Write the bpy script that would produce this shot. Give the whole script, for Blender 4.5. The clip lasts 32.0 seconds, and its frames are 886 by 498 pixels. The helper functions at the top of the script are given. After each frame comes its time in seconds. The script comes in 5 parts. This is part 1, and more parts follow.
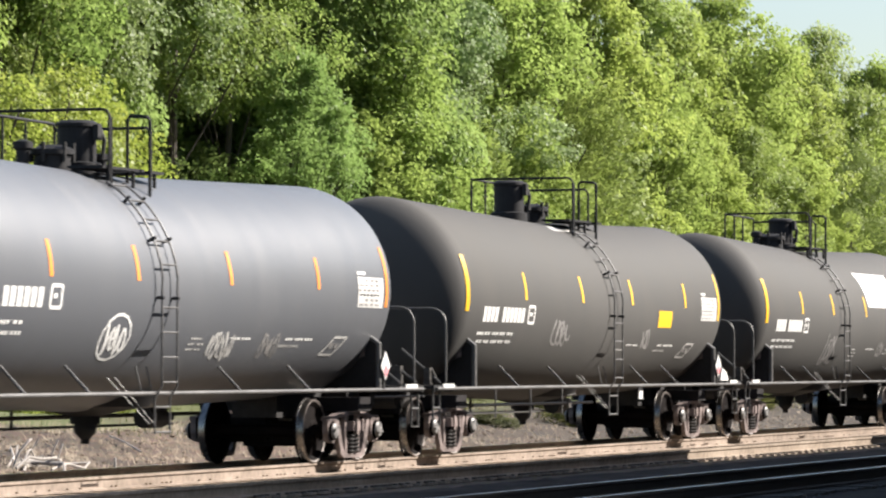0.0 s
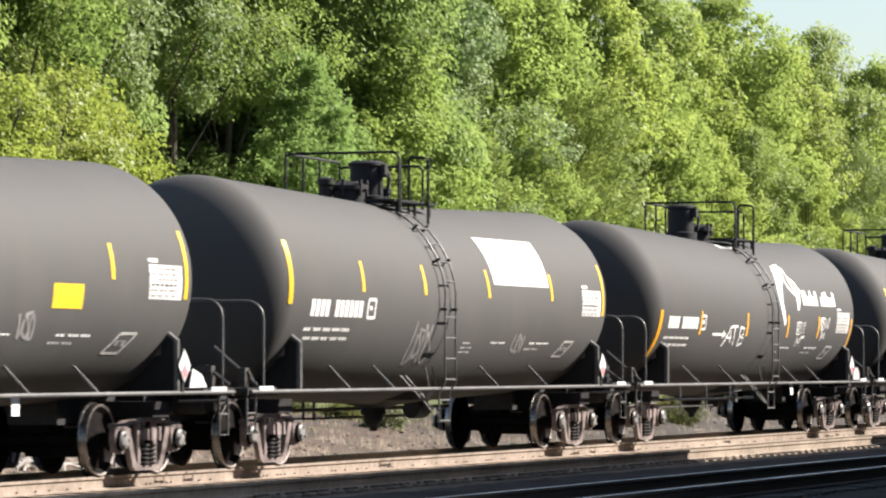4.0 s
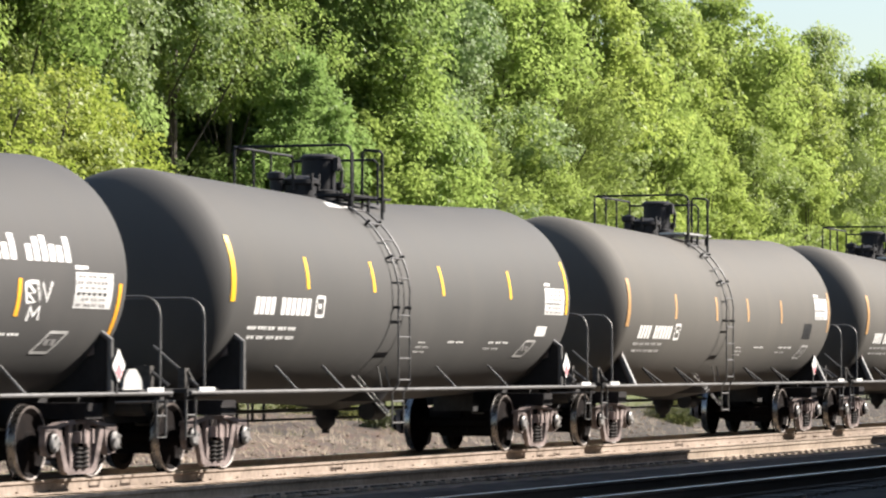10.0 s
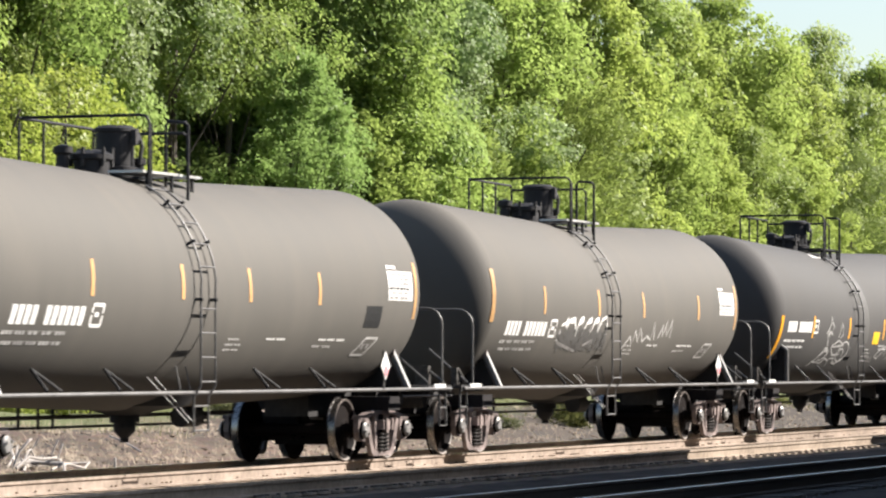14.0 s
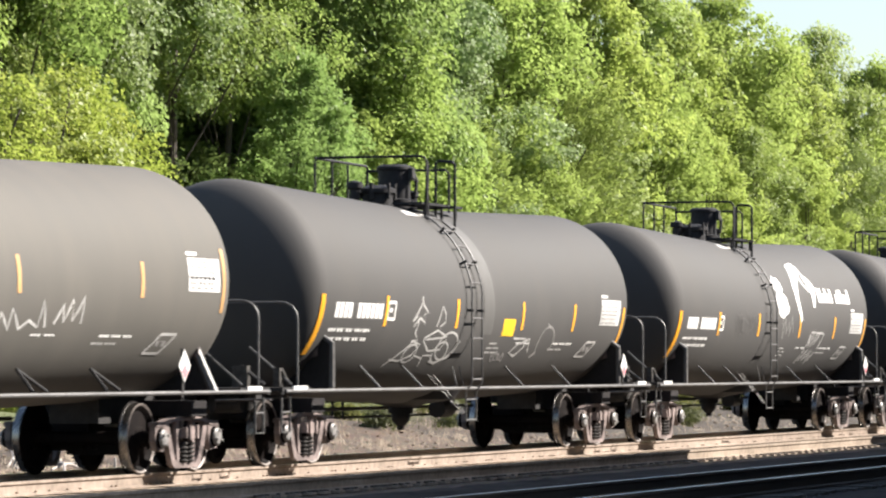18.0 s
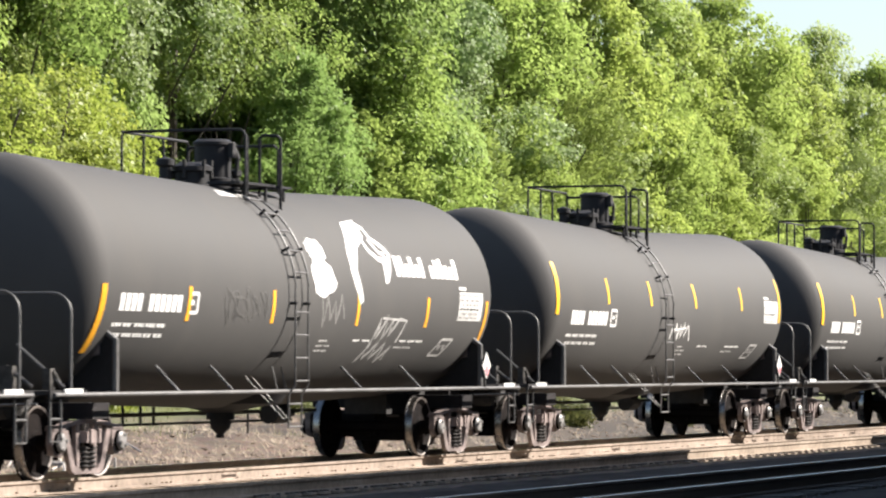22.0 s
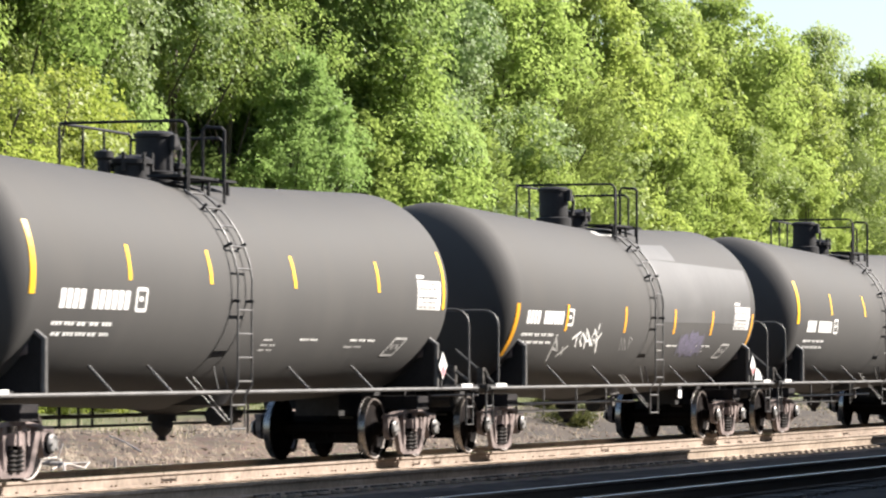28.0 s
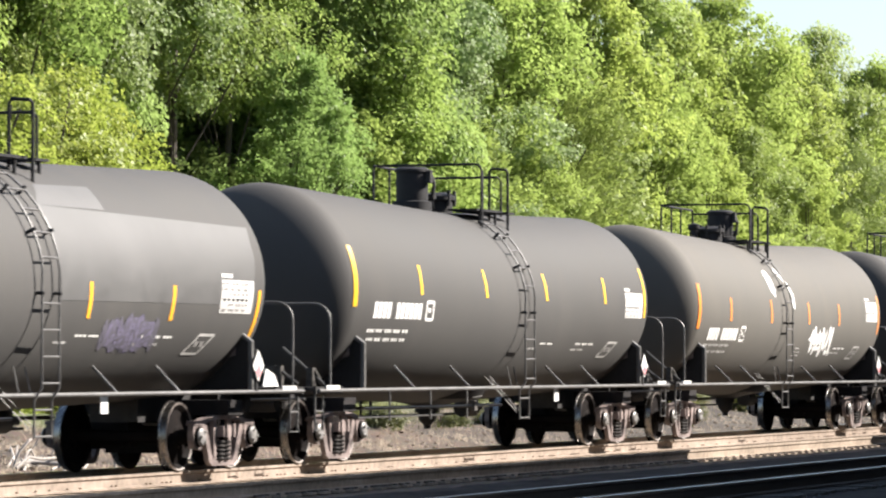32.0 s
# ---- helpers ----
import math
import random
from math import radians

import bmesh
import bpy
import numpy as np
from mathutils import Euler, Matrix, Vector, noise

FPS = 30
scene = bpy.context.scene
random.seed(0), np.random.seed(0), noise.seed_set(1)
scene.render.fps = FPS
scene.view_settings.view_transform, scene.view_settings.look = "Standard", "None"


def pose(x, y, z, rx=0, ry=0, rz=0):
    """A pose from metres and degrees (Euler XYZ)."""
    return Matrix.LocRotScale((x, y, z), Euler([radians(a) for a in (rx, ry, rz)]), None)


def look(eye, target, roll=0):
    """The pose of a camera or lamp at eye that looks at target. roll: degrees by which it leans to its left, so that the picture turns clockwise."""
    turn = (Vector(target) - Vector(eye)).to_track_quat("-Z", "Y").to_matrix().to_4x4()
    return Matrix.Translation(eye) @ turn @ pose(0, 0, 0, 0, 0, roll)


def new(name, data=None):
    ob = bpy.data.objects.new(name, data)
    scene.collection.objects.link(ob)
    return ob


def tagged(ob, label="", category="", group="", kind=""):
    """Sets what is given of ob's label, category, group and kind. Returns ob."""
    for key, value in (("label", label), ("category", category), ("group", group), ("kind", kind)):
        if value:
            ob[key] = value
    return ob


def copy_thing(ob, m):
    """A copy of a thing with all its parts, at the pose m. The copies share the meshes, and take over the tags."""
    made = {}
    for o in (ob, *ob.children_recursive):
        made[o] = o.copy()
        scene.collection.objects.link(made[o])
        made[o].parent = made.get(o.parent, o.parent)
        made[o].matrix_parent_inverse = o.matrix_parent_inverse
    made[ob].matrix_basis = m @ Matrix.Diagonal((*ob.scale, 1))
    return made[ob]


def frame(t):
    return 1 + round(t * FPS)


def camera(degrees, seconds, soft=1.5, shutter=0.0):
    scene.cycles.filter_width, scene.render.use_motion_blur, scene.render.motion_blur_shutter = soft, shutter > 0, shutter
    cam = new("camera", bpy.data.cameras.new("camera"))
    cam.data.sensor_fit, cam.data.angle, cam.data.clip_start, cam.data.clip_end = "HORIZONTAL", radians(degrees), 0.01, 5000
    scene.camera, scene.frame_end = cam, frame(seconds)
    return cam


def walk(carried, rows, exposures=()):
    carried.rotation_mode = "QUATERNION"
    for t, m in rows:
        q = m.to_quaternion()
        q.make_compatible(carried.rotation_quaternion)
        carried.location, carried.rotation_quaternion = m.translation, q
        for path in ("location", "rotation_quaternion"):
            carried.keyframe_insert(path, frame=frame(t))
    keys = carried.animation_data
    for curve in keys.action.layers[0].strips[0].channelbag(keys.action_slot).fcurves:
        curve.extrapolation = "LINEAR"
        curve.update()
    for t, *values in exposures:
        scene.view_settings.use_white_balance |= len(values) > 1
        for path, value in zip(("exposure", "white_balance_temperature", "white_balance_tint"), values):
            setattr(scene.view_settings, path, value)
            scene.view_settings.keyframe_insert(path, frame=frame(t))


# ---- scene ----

# The line of the train is the x axis; y runs away from the camera; z = 0 is the top of the rail.
TRACK_Y, GAUGE = 21.53, 1.505
CAR_PITCH, SPEED, LEAD_X = 18.1, 6.375, 46.77
CLIP = 32.0

# ---- camera ----
cam = camera(12.86, CLIP, soft=2.15, shutter=0.3)
EYE, HEADING, TILT = (0.0, 0.0, 1.40), 19.52, 1.70


def still_camera():
    a, b = radians(HEADING), radians(TILT)
    aim = (EYE[0] + math.cos(a) * math.cos(b), EYE[1] + math.sin(a) * math.cos(b), EYE[2] + math.sin(b))
    m = look(EYE, aim)
    walk(cam, [(0.0, m), (CLIP, m)], exposures=[(0.0, 1.34), (2.2, 1.44), (6.5, 1.33), (8.5, 1.42), (13.0, 1.46), (18.0, 1.57), (23.0, 1.57), (28.0, 1.63), (CLIP, 1.62)])


still_camera()

# ---- light ----
SUN_TURN, SUN_HEIGHT = radians(36), radians(35.5)
SUN_FROM = Vector((math.sin(SUN_TURN) * math.cos(SUN_HEIGHT), -math.cos(SUN_TURN) * math.cos(SUN_HEIGHT), math.sin(SUN_HEIGHT)))


def daylight():
    world = bpy.data.worlds.new("daylight")
    scene.world = world
    world.use_nodes = True
    nt = world.node_tree
    sky = nt.nodes.new("ShaderNodeTexSky")
    sky.sky_type, sky.sun_disc = "NISHITA", False
    sky.sun_elevation = math.asin(SUN_FROM.z)
    sky.sun_rotation = math.atan2(SUN_FROM.x, SUN_FROM.y)
    sky.air_density, sky.dust_density = 1.0, 1.5
    nt.links.new(sky.outputs[0], nt.nodes["Background"].inputs[0])
    nt.nodes["Background"].inputs[1].default_value = 0.068
    sun = new("sun", bpy.data.lights.new("sun", "SUN"))
    sun.data.energy, sun.data.angle, sun.data.color = 5.0, radians(0.53), (1.0, 0.935, 0.865)
    sun.matrix_world = look((0, 0, 60), Vector((0, 0, 60)) - SUN_FROM)


daylight()


# ---- materials ----
def material(name, colour, rough=0.6, metal=0.0, grain=8.0, vary=0.25, bump=0.2, second=None, spots=0.0, spot_scale=40.0, per_object=0.0, coat=0.0, spec=0.5):
    """A surface with variation at two scales, grain relief and, if asked, a second colour in patches."""
    m = bpy.data.materials.new(name)
    m.use_nodes = True
    nt = m.node_tree
    n, l = nt.nodes, nt.links
    p = n["Principled BSDF"]
    geo = n.new("ShaderNodeTexCoord")
    big, fine = n.new("ShaderNodeTexNoise"), n.new("ShaderNodeTexNoise")
    big.inputs["Scale"].default_value, big.inputs["Detail"].default_value = grain * 0.12, 4
    fine.inputs["Scale"].default_value, fine.inputs["Detail"].default_value = grain, 6
    l.new(geo.outputs["Object"], big.inputs["Vector"]), l.new(geo.outputs["Object"], fine.inputs["Vector"])
    mixed = n.new("ShaderNodeMix")
    mixed.data_type = "RGBA"
    a = [c * (1 - vary) for c in colour]
    b = [min(1, c * (1 + vary)) for c in colour] if second is None else second
    mixed.inputs[6].default_value, mixed.inputs[7].default_value = (*a, 1), (*b, 1)
    add = n.new("ShaderNodeMath")
    add.operation = "MULTIPLY_ADD"
    add.inputs[1].default_value = 0.45
    half = n.new("ShaderNodeMath")
    half.operation = "MULTIPLY"
    half.inputs[1].default_value = 0.55
    l.new(big.outputs[0], half.inputs[0])
    l.new(fine.outputs[0], add.inputs[0]), l.new(half.outputs[0], add.inputs[2])
    ramp = n.new("ShaderNodeMapRange")
    ramp.inputs[1].default_value, ramp.inputs[2].default_value = 0.36, 0.64
    l.new(add.outputs[0], ramp.inputs[0]), l.new(ramp.outputs[0], mixed.inputs[0])
    out = mixed.outputs[2]
    if spots:
        s = n.new("ShaderNodeTexVoronoi")
        s.inputs["Scale"].default_value = spot_scale
        l.new(geo.outputs["Object"], s.inputs["Vector"])
        sm = n.new("ShaderNodeMix")
        sm.data_type, sm.blend_type = "RGBA", "MULTIPLY"
        sm.inputs[0].default_value = spots
        l.new(out, sm.inputs[6]), l.new(s.outputs["Color"], sm.inputs[7])
        out = sm.outputs[2]
    if per_object:
        info, hue = n.new("ShaderNodeObjectInfo"), n.new("ShaderNodeHueSaturation")
        mr = n.new("ShaderNodeMapRange")
        mr.inputs[3].default_value, mr.inputs[4].default_value = 1 - per_object, 1 + per_object
        l.new(info.outputs["Random"], mr.inputs[0]), l.new(mr.outputs[0], hue.inputs["Value"]), l.new(out, hue.inputs["Color"])
        out = hue.outputs[0]
    l.new(out, p.inputs["Base Color"])
    rr = n.new("ShaderNodeMapRange")
    rr.inputs[3].default_value, rr.inputs[4].default_value = max(0.02, rough - 0.12), min(1, rough + 0.12)
    l.new(fine.outputs[0], rr.inputs[0]), l.new(rr.outputs[0], p.inputs["Roughness"])
    p.inputs["Metallic"].default_value = metal
    p.inputs["Coat Weight"].default_value = coat
    p.inputs["Specular IOR Level"].default_value = spec
    if bump:
        bn = n.new("ShaderNodeBump")
        bn.inputs["Strength"].default_value, bn.inputs["Distance"].default_value = bump, 0.02
        l.new(fine.outputs[0], bn.inputs["Height"]), l.new(bn.outputs[0], p.inputs["Normal"])
    return m


def tank_paint(name, colour, rough, dust, dust_colour=(0.16, 0.145, 0.125)):
    """Weathered tank paint: road dust settles in streaks that run down the shell and gathers low on it."""
    m = bpy.data.materials.new(name)
    m.use_nodes = True
    nt = m.node_tree
    n, l = nt.nodes, nt.links
    p = n["Principled BSDF"]
    co = n.new("ShaderNodeTexCoord")
    stretch = n.new("ShaderNodeMapping")
    stretch.inputs["Scale"].default_value = (1.6, 0.5, 0.3)
    l.new(co.outputs["Object"], stretch.inputs[0])
    streak, cloud, grit = (n.new("ShaderNodeTexNoise") for _ in range(3))
    streak.inputs["Scale"].default_value, streak.inputs["Detail"].default_value = 1.6, 6
    cloud.inputs["Scale"].default_value, cloud.inputs["Detail"].default_value = 0.7, 4
    grit.inputs["Scale"].default_value, grit.inputs["Detail"].default_value = 60, 3
    l.new(stretch.outputs[0], streak.inputs["Vector"])
    l.new(co.outputs["Object"], cloud.inputs["Vector"]), l.new(co.outputs["Object"], grit.inputs["Vector"])
    mul = n.new("ShaderNodeMath")
    mul.operation = "MULTIPLY"
    l.new(streak.outputs[0], mul.inputs[0]), l.new(cloud.outputs[0], mul.inputs[1])
    ramp = n.new("ShaderNodeMapRange")
    ramp.inputs[1].default_value, ramp.inputs[2].default_value, ramp.inputs[4].default_value = 0.05, 0.5, dust
    l.new(mul.outputs[0], ramp.inputs[0])
    mix = n.new("ShaderNodeMix")
    mix.data_type = "RGBA"
    mix.inputs[6].default_value, mix.inputs[7].default_value = (*colour, 1), (*dust_colour, 1)
    l.new(ramp.outputs[0], mix.inputs[0]), l.new(mix.outputs[2], p.inputs["Base Color"])
    rr = n.new("ShaderNodeMapRange")
    rr.inputs[3].default_value, rr.inputs[4].default_value = rough, min(1.0, rough + 0.25)
    l.new(mul.outputs[0], rr.inputs[0]), l.new(rr.outputs[0], p.inputs["Roughness"])
    p.inputs["Specular IOR Level"].default_value = 0.8 if rough < 0.5 else 0.3
    bn = n.new("ShaderNodeBump")
    bn.inputs["Strength"].default_value, bn.inputs["Distance"].default_value = 0.08, 0.01
    l.new(grit.outputs[0], bn.inputs["Height"]), l.new(bn.outputs[0], p.inputs["Normal"])
    return m


def leaf_material(name, dark, light):
    m = bpy.data.materials.new(name)
    m.use_nodes = True
    nt = m.node_tree
    n, l = nt.nodes, nt.links
    for x in list(n):
        n.remove(x)
    out = n.new("ShaderNodeOutputMaterial")
    isl, info = n.new("ShaderNodeNewGeometry"), n.new("ShaderNodeObjectInfo")
    mix = n.new("ShaderNodeMix")
    mix.data_type = "RGBA"
    mix.inputs[6].default_value, mix.inputs[7].default_value = (*dark, 1), (*light, 1)
    l.new(isl.outputs["Random Per Island"], mix.inputs[0])
    hue = n.new("ShaderNodeHueSaturation")
    mr = n.new("ShaderNodeMapRange")
    mr.inputs[3].default_value, mr.inputs[4].default_value = 0.492, 0.508
    l.new(info.outputs["Random"], mr.inputs[0]), l.new(mr.outputs[0], hue.inputs["Hue"])
    l.new(mix.outputs[2], hue.inputs["Color"])
    dif, tra, glo, m1, m2 = (n.new("ShaderNode" + k) for k in ("BsdfDiffuse", "BsdfTranslucent", "BsdfGlossy", "MixShader", "MixShader"))
    glo.inputs["Roughness"].default_value = 0.5
    l.new(hue.outputs[0], dif.inputs[0]), l.new(hue.outputs[0], tra.inputs[0])
    m1.inputs[0].default_value, m2.inputs[0].default_value = 0.58, 0.025
    l.new(dif.outputs[0], m1.inputs[1]), l.new(tra.outputs[0], m1.inputs[2])
    l.new(m1.outputs[0], m2.inputs[1]), l.new(glo.outputs[0], m2.inputs[2])
    l.new(m2.outputs[0], out.inputs[0])
    return m


STEEL_BLACK = material("black_steel", (0.016, 0.0155, 0.0165), 0.65, 0.0, 14, 0.35, 0.15, spec=0.25)
FRAME_GREY = material("dusty_black_steel", (0.027, 0.0255, 0.025), 0.7, 0.0, 10, 0.4, 0.2, spec=0.25)
RAIL_PIPE = material("worn_pipe", (0.115, 0.11, 0.105), 0.5, 0.2, 12, 0.3, 0.1)
CAST = material("cast_steel", (0.12, 0.095, 0.088), 0.55, 0.1, 5, 0.45, 0.4, second=(0.36, 0.285, 0.262))
# inner truck parts and wheels: under-car shade is put into these two blacks
SHADE_STEEL = material("shade_black_steel", (0.017, 0.0145, 0.0145), 0.7, 0.0, 10, 0.4, 0.3, spec=0.2)
WHEEL_SHADE_STEEL = material("shade_black_wheel_steel", (0.006, 0.005, 0.0055), 0.7, 0.0, 10, 0.3, 0.2, second=(0.011, 0.008, 0.007), spec=0.05)
RIM_STEEL = material("worn_rim", (0.17, 0.145, 0.13), 0.5, 0.3, 10, 0.3, 0.1)
END_GEAR = material("dusty_gear", (0.06, 0.055, 0.05), 0.5, 0.2, 12, 0.5, 0.2, second=(0.12, 0.11, 0.1))
SPRING = material("dusty_spring_steel", (0.035, 0.03, 0.027), 0.6, 0.2, 10, 0.3, 0.2)
TREAD = material("polished_tread", (0.24, 0.225, 0.21), 0.28, 1.0, 20, 0.15, 0.05)
BEARING = material("bearing_cap", (0.23, 0.22, 0.21), 0.4, 0.2, 20, 0.4, 0.1)
YELLOW = material("yellow_sheeting", (0.85, 0.5, 0.03), 0.4, 0, 20, 0.12, 0.0)
ORANGE = material("orange_sheeting", (0.8, 0.27, 0.05), 0.4, 0, 20, 0.12, 0.0)
AMBER = material("amber_sheeting", (0.85, 0.4, 0.03), 0.4, 0, 20, 0.12, 0.0)
FADED = material("faded_orange_sheeting", (0.5, 0.29, 0.12), 0.5, 0, 20, 0.2, 0.0)
WHITE = material("white_lettering", (0.72, 0.71, 0.68), 0.5, 0, 20, 0.1, 0.0)
CHALK = material("faded_white_marks", (0.4, 0.39, 0.37), 0.7, 0, 30, 0.35, 0.0)
PALE = material("pale_marks", (0.22, 0.21, 0.2), 0.7, 0, 30, 0.35, 0.0)
VIOLET = material("violet_marks", (0.12, 0.105, 0.165), 0.7, 0, 30, 0.35, 0.0)
RED = material("placard_red", (0.62, 0.2, 0.22), 0.5, 0, 20, 0.1, 0.0)
DARKMARK = material("dark_patch", (0.02, 0.02, 0.02), 0.5, 0, 20, 0.1, 0.0)
PANEL = material("weathered_panel", (0.5, 0.49, 0.47), 0.6, 0, 14, 0.3, 0.0, second=(0.68, 0.67, 0.64))
BALE = material("pale_sheet", (0.75, 0.74, 0.72), 0.6, 0, 20, 0.1, 0.05)
RAIL_SIDE = material("rail_side_rust", (0.24, 0.19, 0.15), 0.85, 0.0, 9, 0.25, 0.3, second=(0.34, 0.275, 0.225), spec=0.2)
SIDING_RAIL = material("siding_rail_rust", (0.25, 0.2, 0.155), 0.85, 0.0, 9, 0.2, 0.3, second=(0.36, 0.295, 0.235), spec=0.1)
RAIL_TOP = material("rail_top", (0.5, 0.48, 0.46), 0.28, 0.95, 20, 0.1, 0.05)
DARK_RAIL = material("dark_rail_side", (0.05, 0.038, 0.03), 0.75, 0.1, 9, 0.25, 0.3)
TIE = material("weathered_tie", (0.07, 0.06, 0.05), 0.85, 0, 9, 0.35, 0.5)
TIE_PALE = material("bleached_tie", (0.22, 0.17, 0.12), 0.9, 0, 9, 0.25, 0.5, second=(0.32, 0.25, 0.18), per_object=0.25)
CLIP_RUST = material("rail_clip_rust", (0.13, 0.09, 0.06), 0.85, 0, 20, 0.3, 0.2)
BARK = material("bark", (0.06, 0.047, 0.037), 0.9, 0, 8, 0.35, 0.8)
DRYWOOD = material("bleached_wood", (0.36, 0.325, 0.29), 0.8, 0, 12, 0.2, 0.3)

LEAF = [leaf_material("leaf_mid_green", (0.178, 0.243, 0.052), (0.325, 0.4, 0.115)),
        leaf_material("leaf_deep_green", (0.15, 0.23, 0.058), (0.275, 0.375, 0.125)),
        leaf_material("leaf_bright_green", (0.207, 0.272, 0.053), (0.36, 0.43, 0.122)),
        leaf_material("leaf_yellow_green", (0.2, 0.25, 0.036), (0.335, 0.375, 0.085)),
        leaf_material("leaf_wood_green", (0.13, 0.195, 0.042), (0.27, 0.35, 0.1)),
        # darkened green: the shade in the wood's hollows is put into this leaf colour
        leaf_material("leaf_painted_shade", (0.062, 0.096, 0.026), (0.135, 0.185, 0.054))]


# ---- mesh tools ----
def geo(*pieces):
    v, f = [], []
    for pv, pf in pieces:
        k = len(v)
        v.extend(pv)
        f.extend([tuple(i + k for i in q) for q in pf])
    return v, f


def box(c, s):
    (x, y, z), (a, b, d) = c, (s[0] / 2, s[1] / 2, s[2] / 2)
    v = [(x + i * a, y + j * b, z + k * d) for i in (-1, 1) for j in (-1, 1) for k in (-1, 1)]
    return v, [(0, 1, 3, 2), (4, 6, 7, 5), (0, 4, 5, 1), (2, 3, 7, 6), (0, 2, 6, 4), (1, 5, 7, 3)]


def tube(points, r, n=8, closed=False):
    """A round bar along a line of points."""
    pts = [Vector(p) for p in points]
    v, f = [], []
    side = None
    for i, p in enumerate(pts):
        d = (pts[min(i + 1, len(pts) - 1)] - pts[max(i - 1, 0)]).normalized()
        if side is None:
            side = d.orthogonal().normalized()
        side = (side - d * side.dot(d)).normalized()
        up = d.cross(side)
        for k in range(n):
            a = 2 * math.pi * k / n
            v.append(tuple(p + r * (math.cos(a) * side + math.sin(a) * up)))
    for i in range(len(pts) - 1):
        for k in range(n):
            f.append((i * n + k, i * n + (k + 1) % n, (i + 1) * n + (k + 1) % n, (i + 1) * n + k))
    f.append(tuple(reversed(range(n))))
    f.append(tuple(range((len(pts) - 1) * n, len(pts) * n)))
    return v, f


def lathe(profile, axis, n=24, at=(0, 0, 0)):
    """A turned form: profile of (radius, height along the axis)."""
    v, f = [], []
    for r, h in profile:
        for k in range(n):
            a = 2 * math.pi * k / n
            c, s = r * math.cos(a), r * math.sin(a)
            q = {"x": (h, c, s), "y": (s, h, c), "z": (c, s, h)}[axis]
            v.append((q[0] + at[0], q[1] + at[1], q[2] + at[2]))
    for i in range(len(profile) - 1):
        for k in range(n):
            f.append((i * n + k, i * n + (k + 1) % n, (i + 1) * n + (k + 1) % n, (i + 1) * n + k))
    f.append(tuple(reversed(range(n))))
    f.append(tuple(range((len(profile) - 1) * n, len(profile) * n)))
    return v, f


def slab(outline, y0, y1):
    """A plate cut to an outline of (x, z), from y0 to y1."""
    n = len(outline)
    v = [(x, y0, z) for x, z in outline] + [(x, y1, z) for x, z in outline]
    f = [tuple(range(n)), tuple(reversed(range(n, 2 * n)))]
    f += [(i, i + n, (i + 1) % n + n, (i + 1) % n) for i in range(n)]
    return v, f


def turned(g, m):
    return [tuple(m @ Vector(p)) for p in g[0]], g[1]


def meshed(name, g, mat, smooth=False):
    me = bpy.data.meshes.new(name)
    me.from_pydata(g[0], [], g[1])
    bm = bmesh.new()
    bm.from_mesh(me)
    bmesh.ops.recalc_face_normals(bm, faces=bm.faces)
    if smooth:
        for fc in bm.faces:
            fc.smooth = True
        for e in bm.edges:
            if len(e.link_faces) == 2 and e.calc_face_angle() > 0.6:
                e.smooth = False
    bm.to_mesh(me)
    bm.free()
    me.materials.append(mat)
    return me


def part(name, g, mat, parent, label="", smooth=False):
    """One mesh object under a thing or under a part; g may be a finished mesh."""
    me = g if isinstance(g, bpy.types.Mesh) else meshed(name, g, mat, smooth)
    ob = new(name, me)
    ob.parent = parent
    if label:
        ob["label"] = label
    return ob


# ---- tank car ----
R, ZC, HALF, HEAD = 1.55, 2.40, 7.23, 0.74
FALL = 0.0226  # both halves of the tank slope down to the outlet in the middle
TRUCK_X, TRUCK_DX, AXLE_X, WHEEL_R = 6.9, 0.1, 0.889, 0.457


def on_skin(x, a, lift=0.004):
    """A point on the near side of the shell, at the angle a above its middle line."""
    r = R + lift
    if abs(x) > HALF:
        r = R * math.sqrt(max(0.02, 1 - ((abs(x) - HALF) / HEAD) ** 2)) + lift
    # marks lie level along the sloping shell
    a = math.asin(max(-0.99, min(0.99, (2.47 + 1.53 * math.sin(a) - ZC - FALL * abs(x)) / r)))
    return (x, -r * math.cos(a), ZC + FALL * abs(x) + r * math.sin(a))


def patch(x0, x1, a0, a1, lift=0.004, lean=0.0):
    """A painted rectangle on the shell; angles in degrees."""
    nx, na = max(1, int(abs(x1 - x0) / 0.4)), max(1, int(abs(a1 - a0) / 4))
    v = []
    for i in range(nx + 1):
        for j in range(na + 1):
            a = a0 + (a1 - a0) * j / na
            v.append(on_skin(x0 + (x1 - x0) * i / nx + lean * (a - a0), radians(a), lift))
    f = [(i * (na + 1) + j, (i + 1) * (na + 1) + j, (i + 1) * (na + 1) + j + 1, i * (na + 1) + j + 1) for i in range(nx) for j in range(na)]
    return v, f


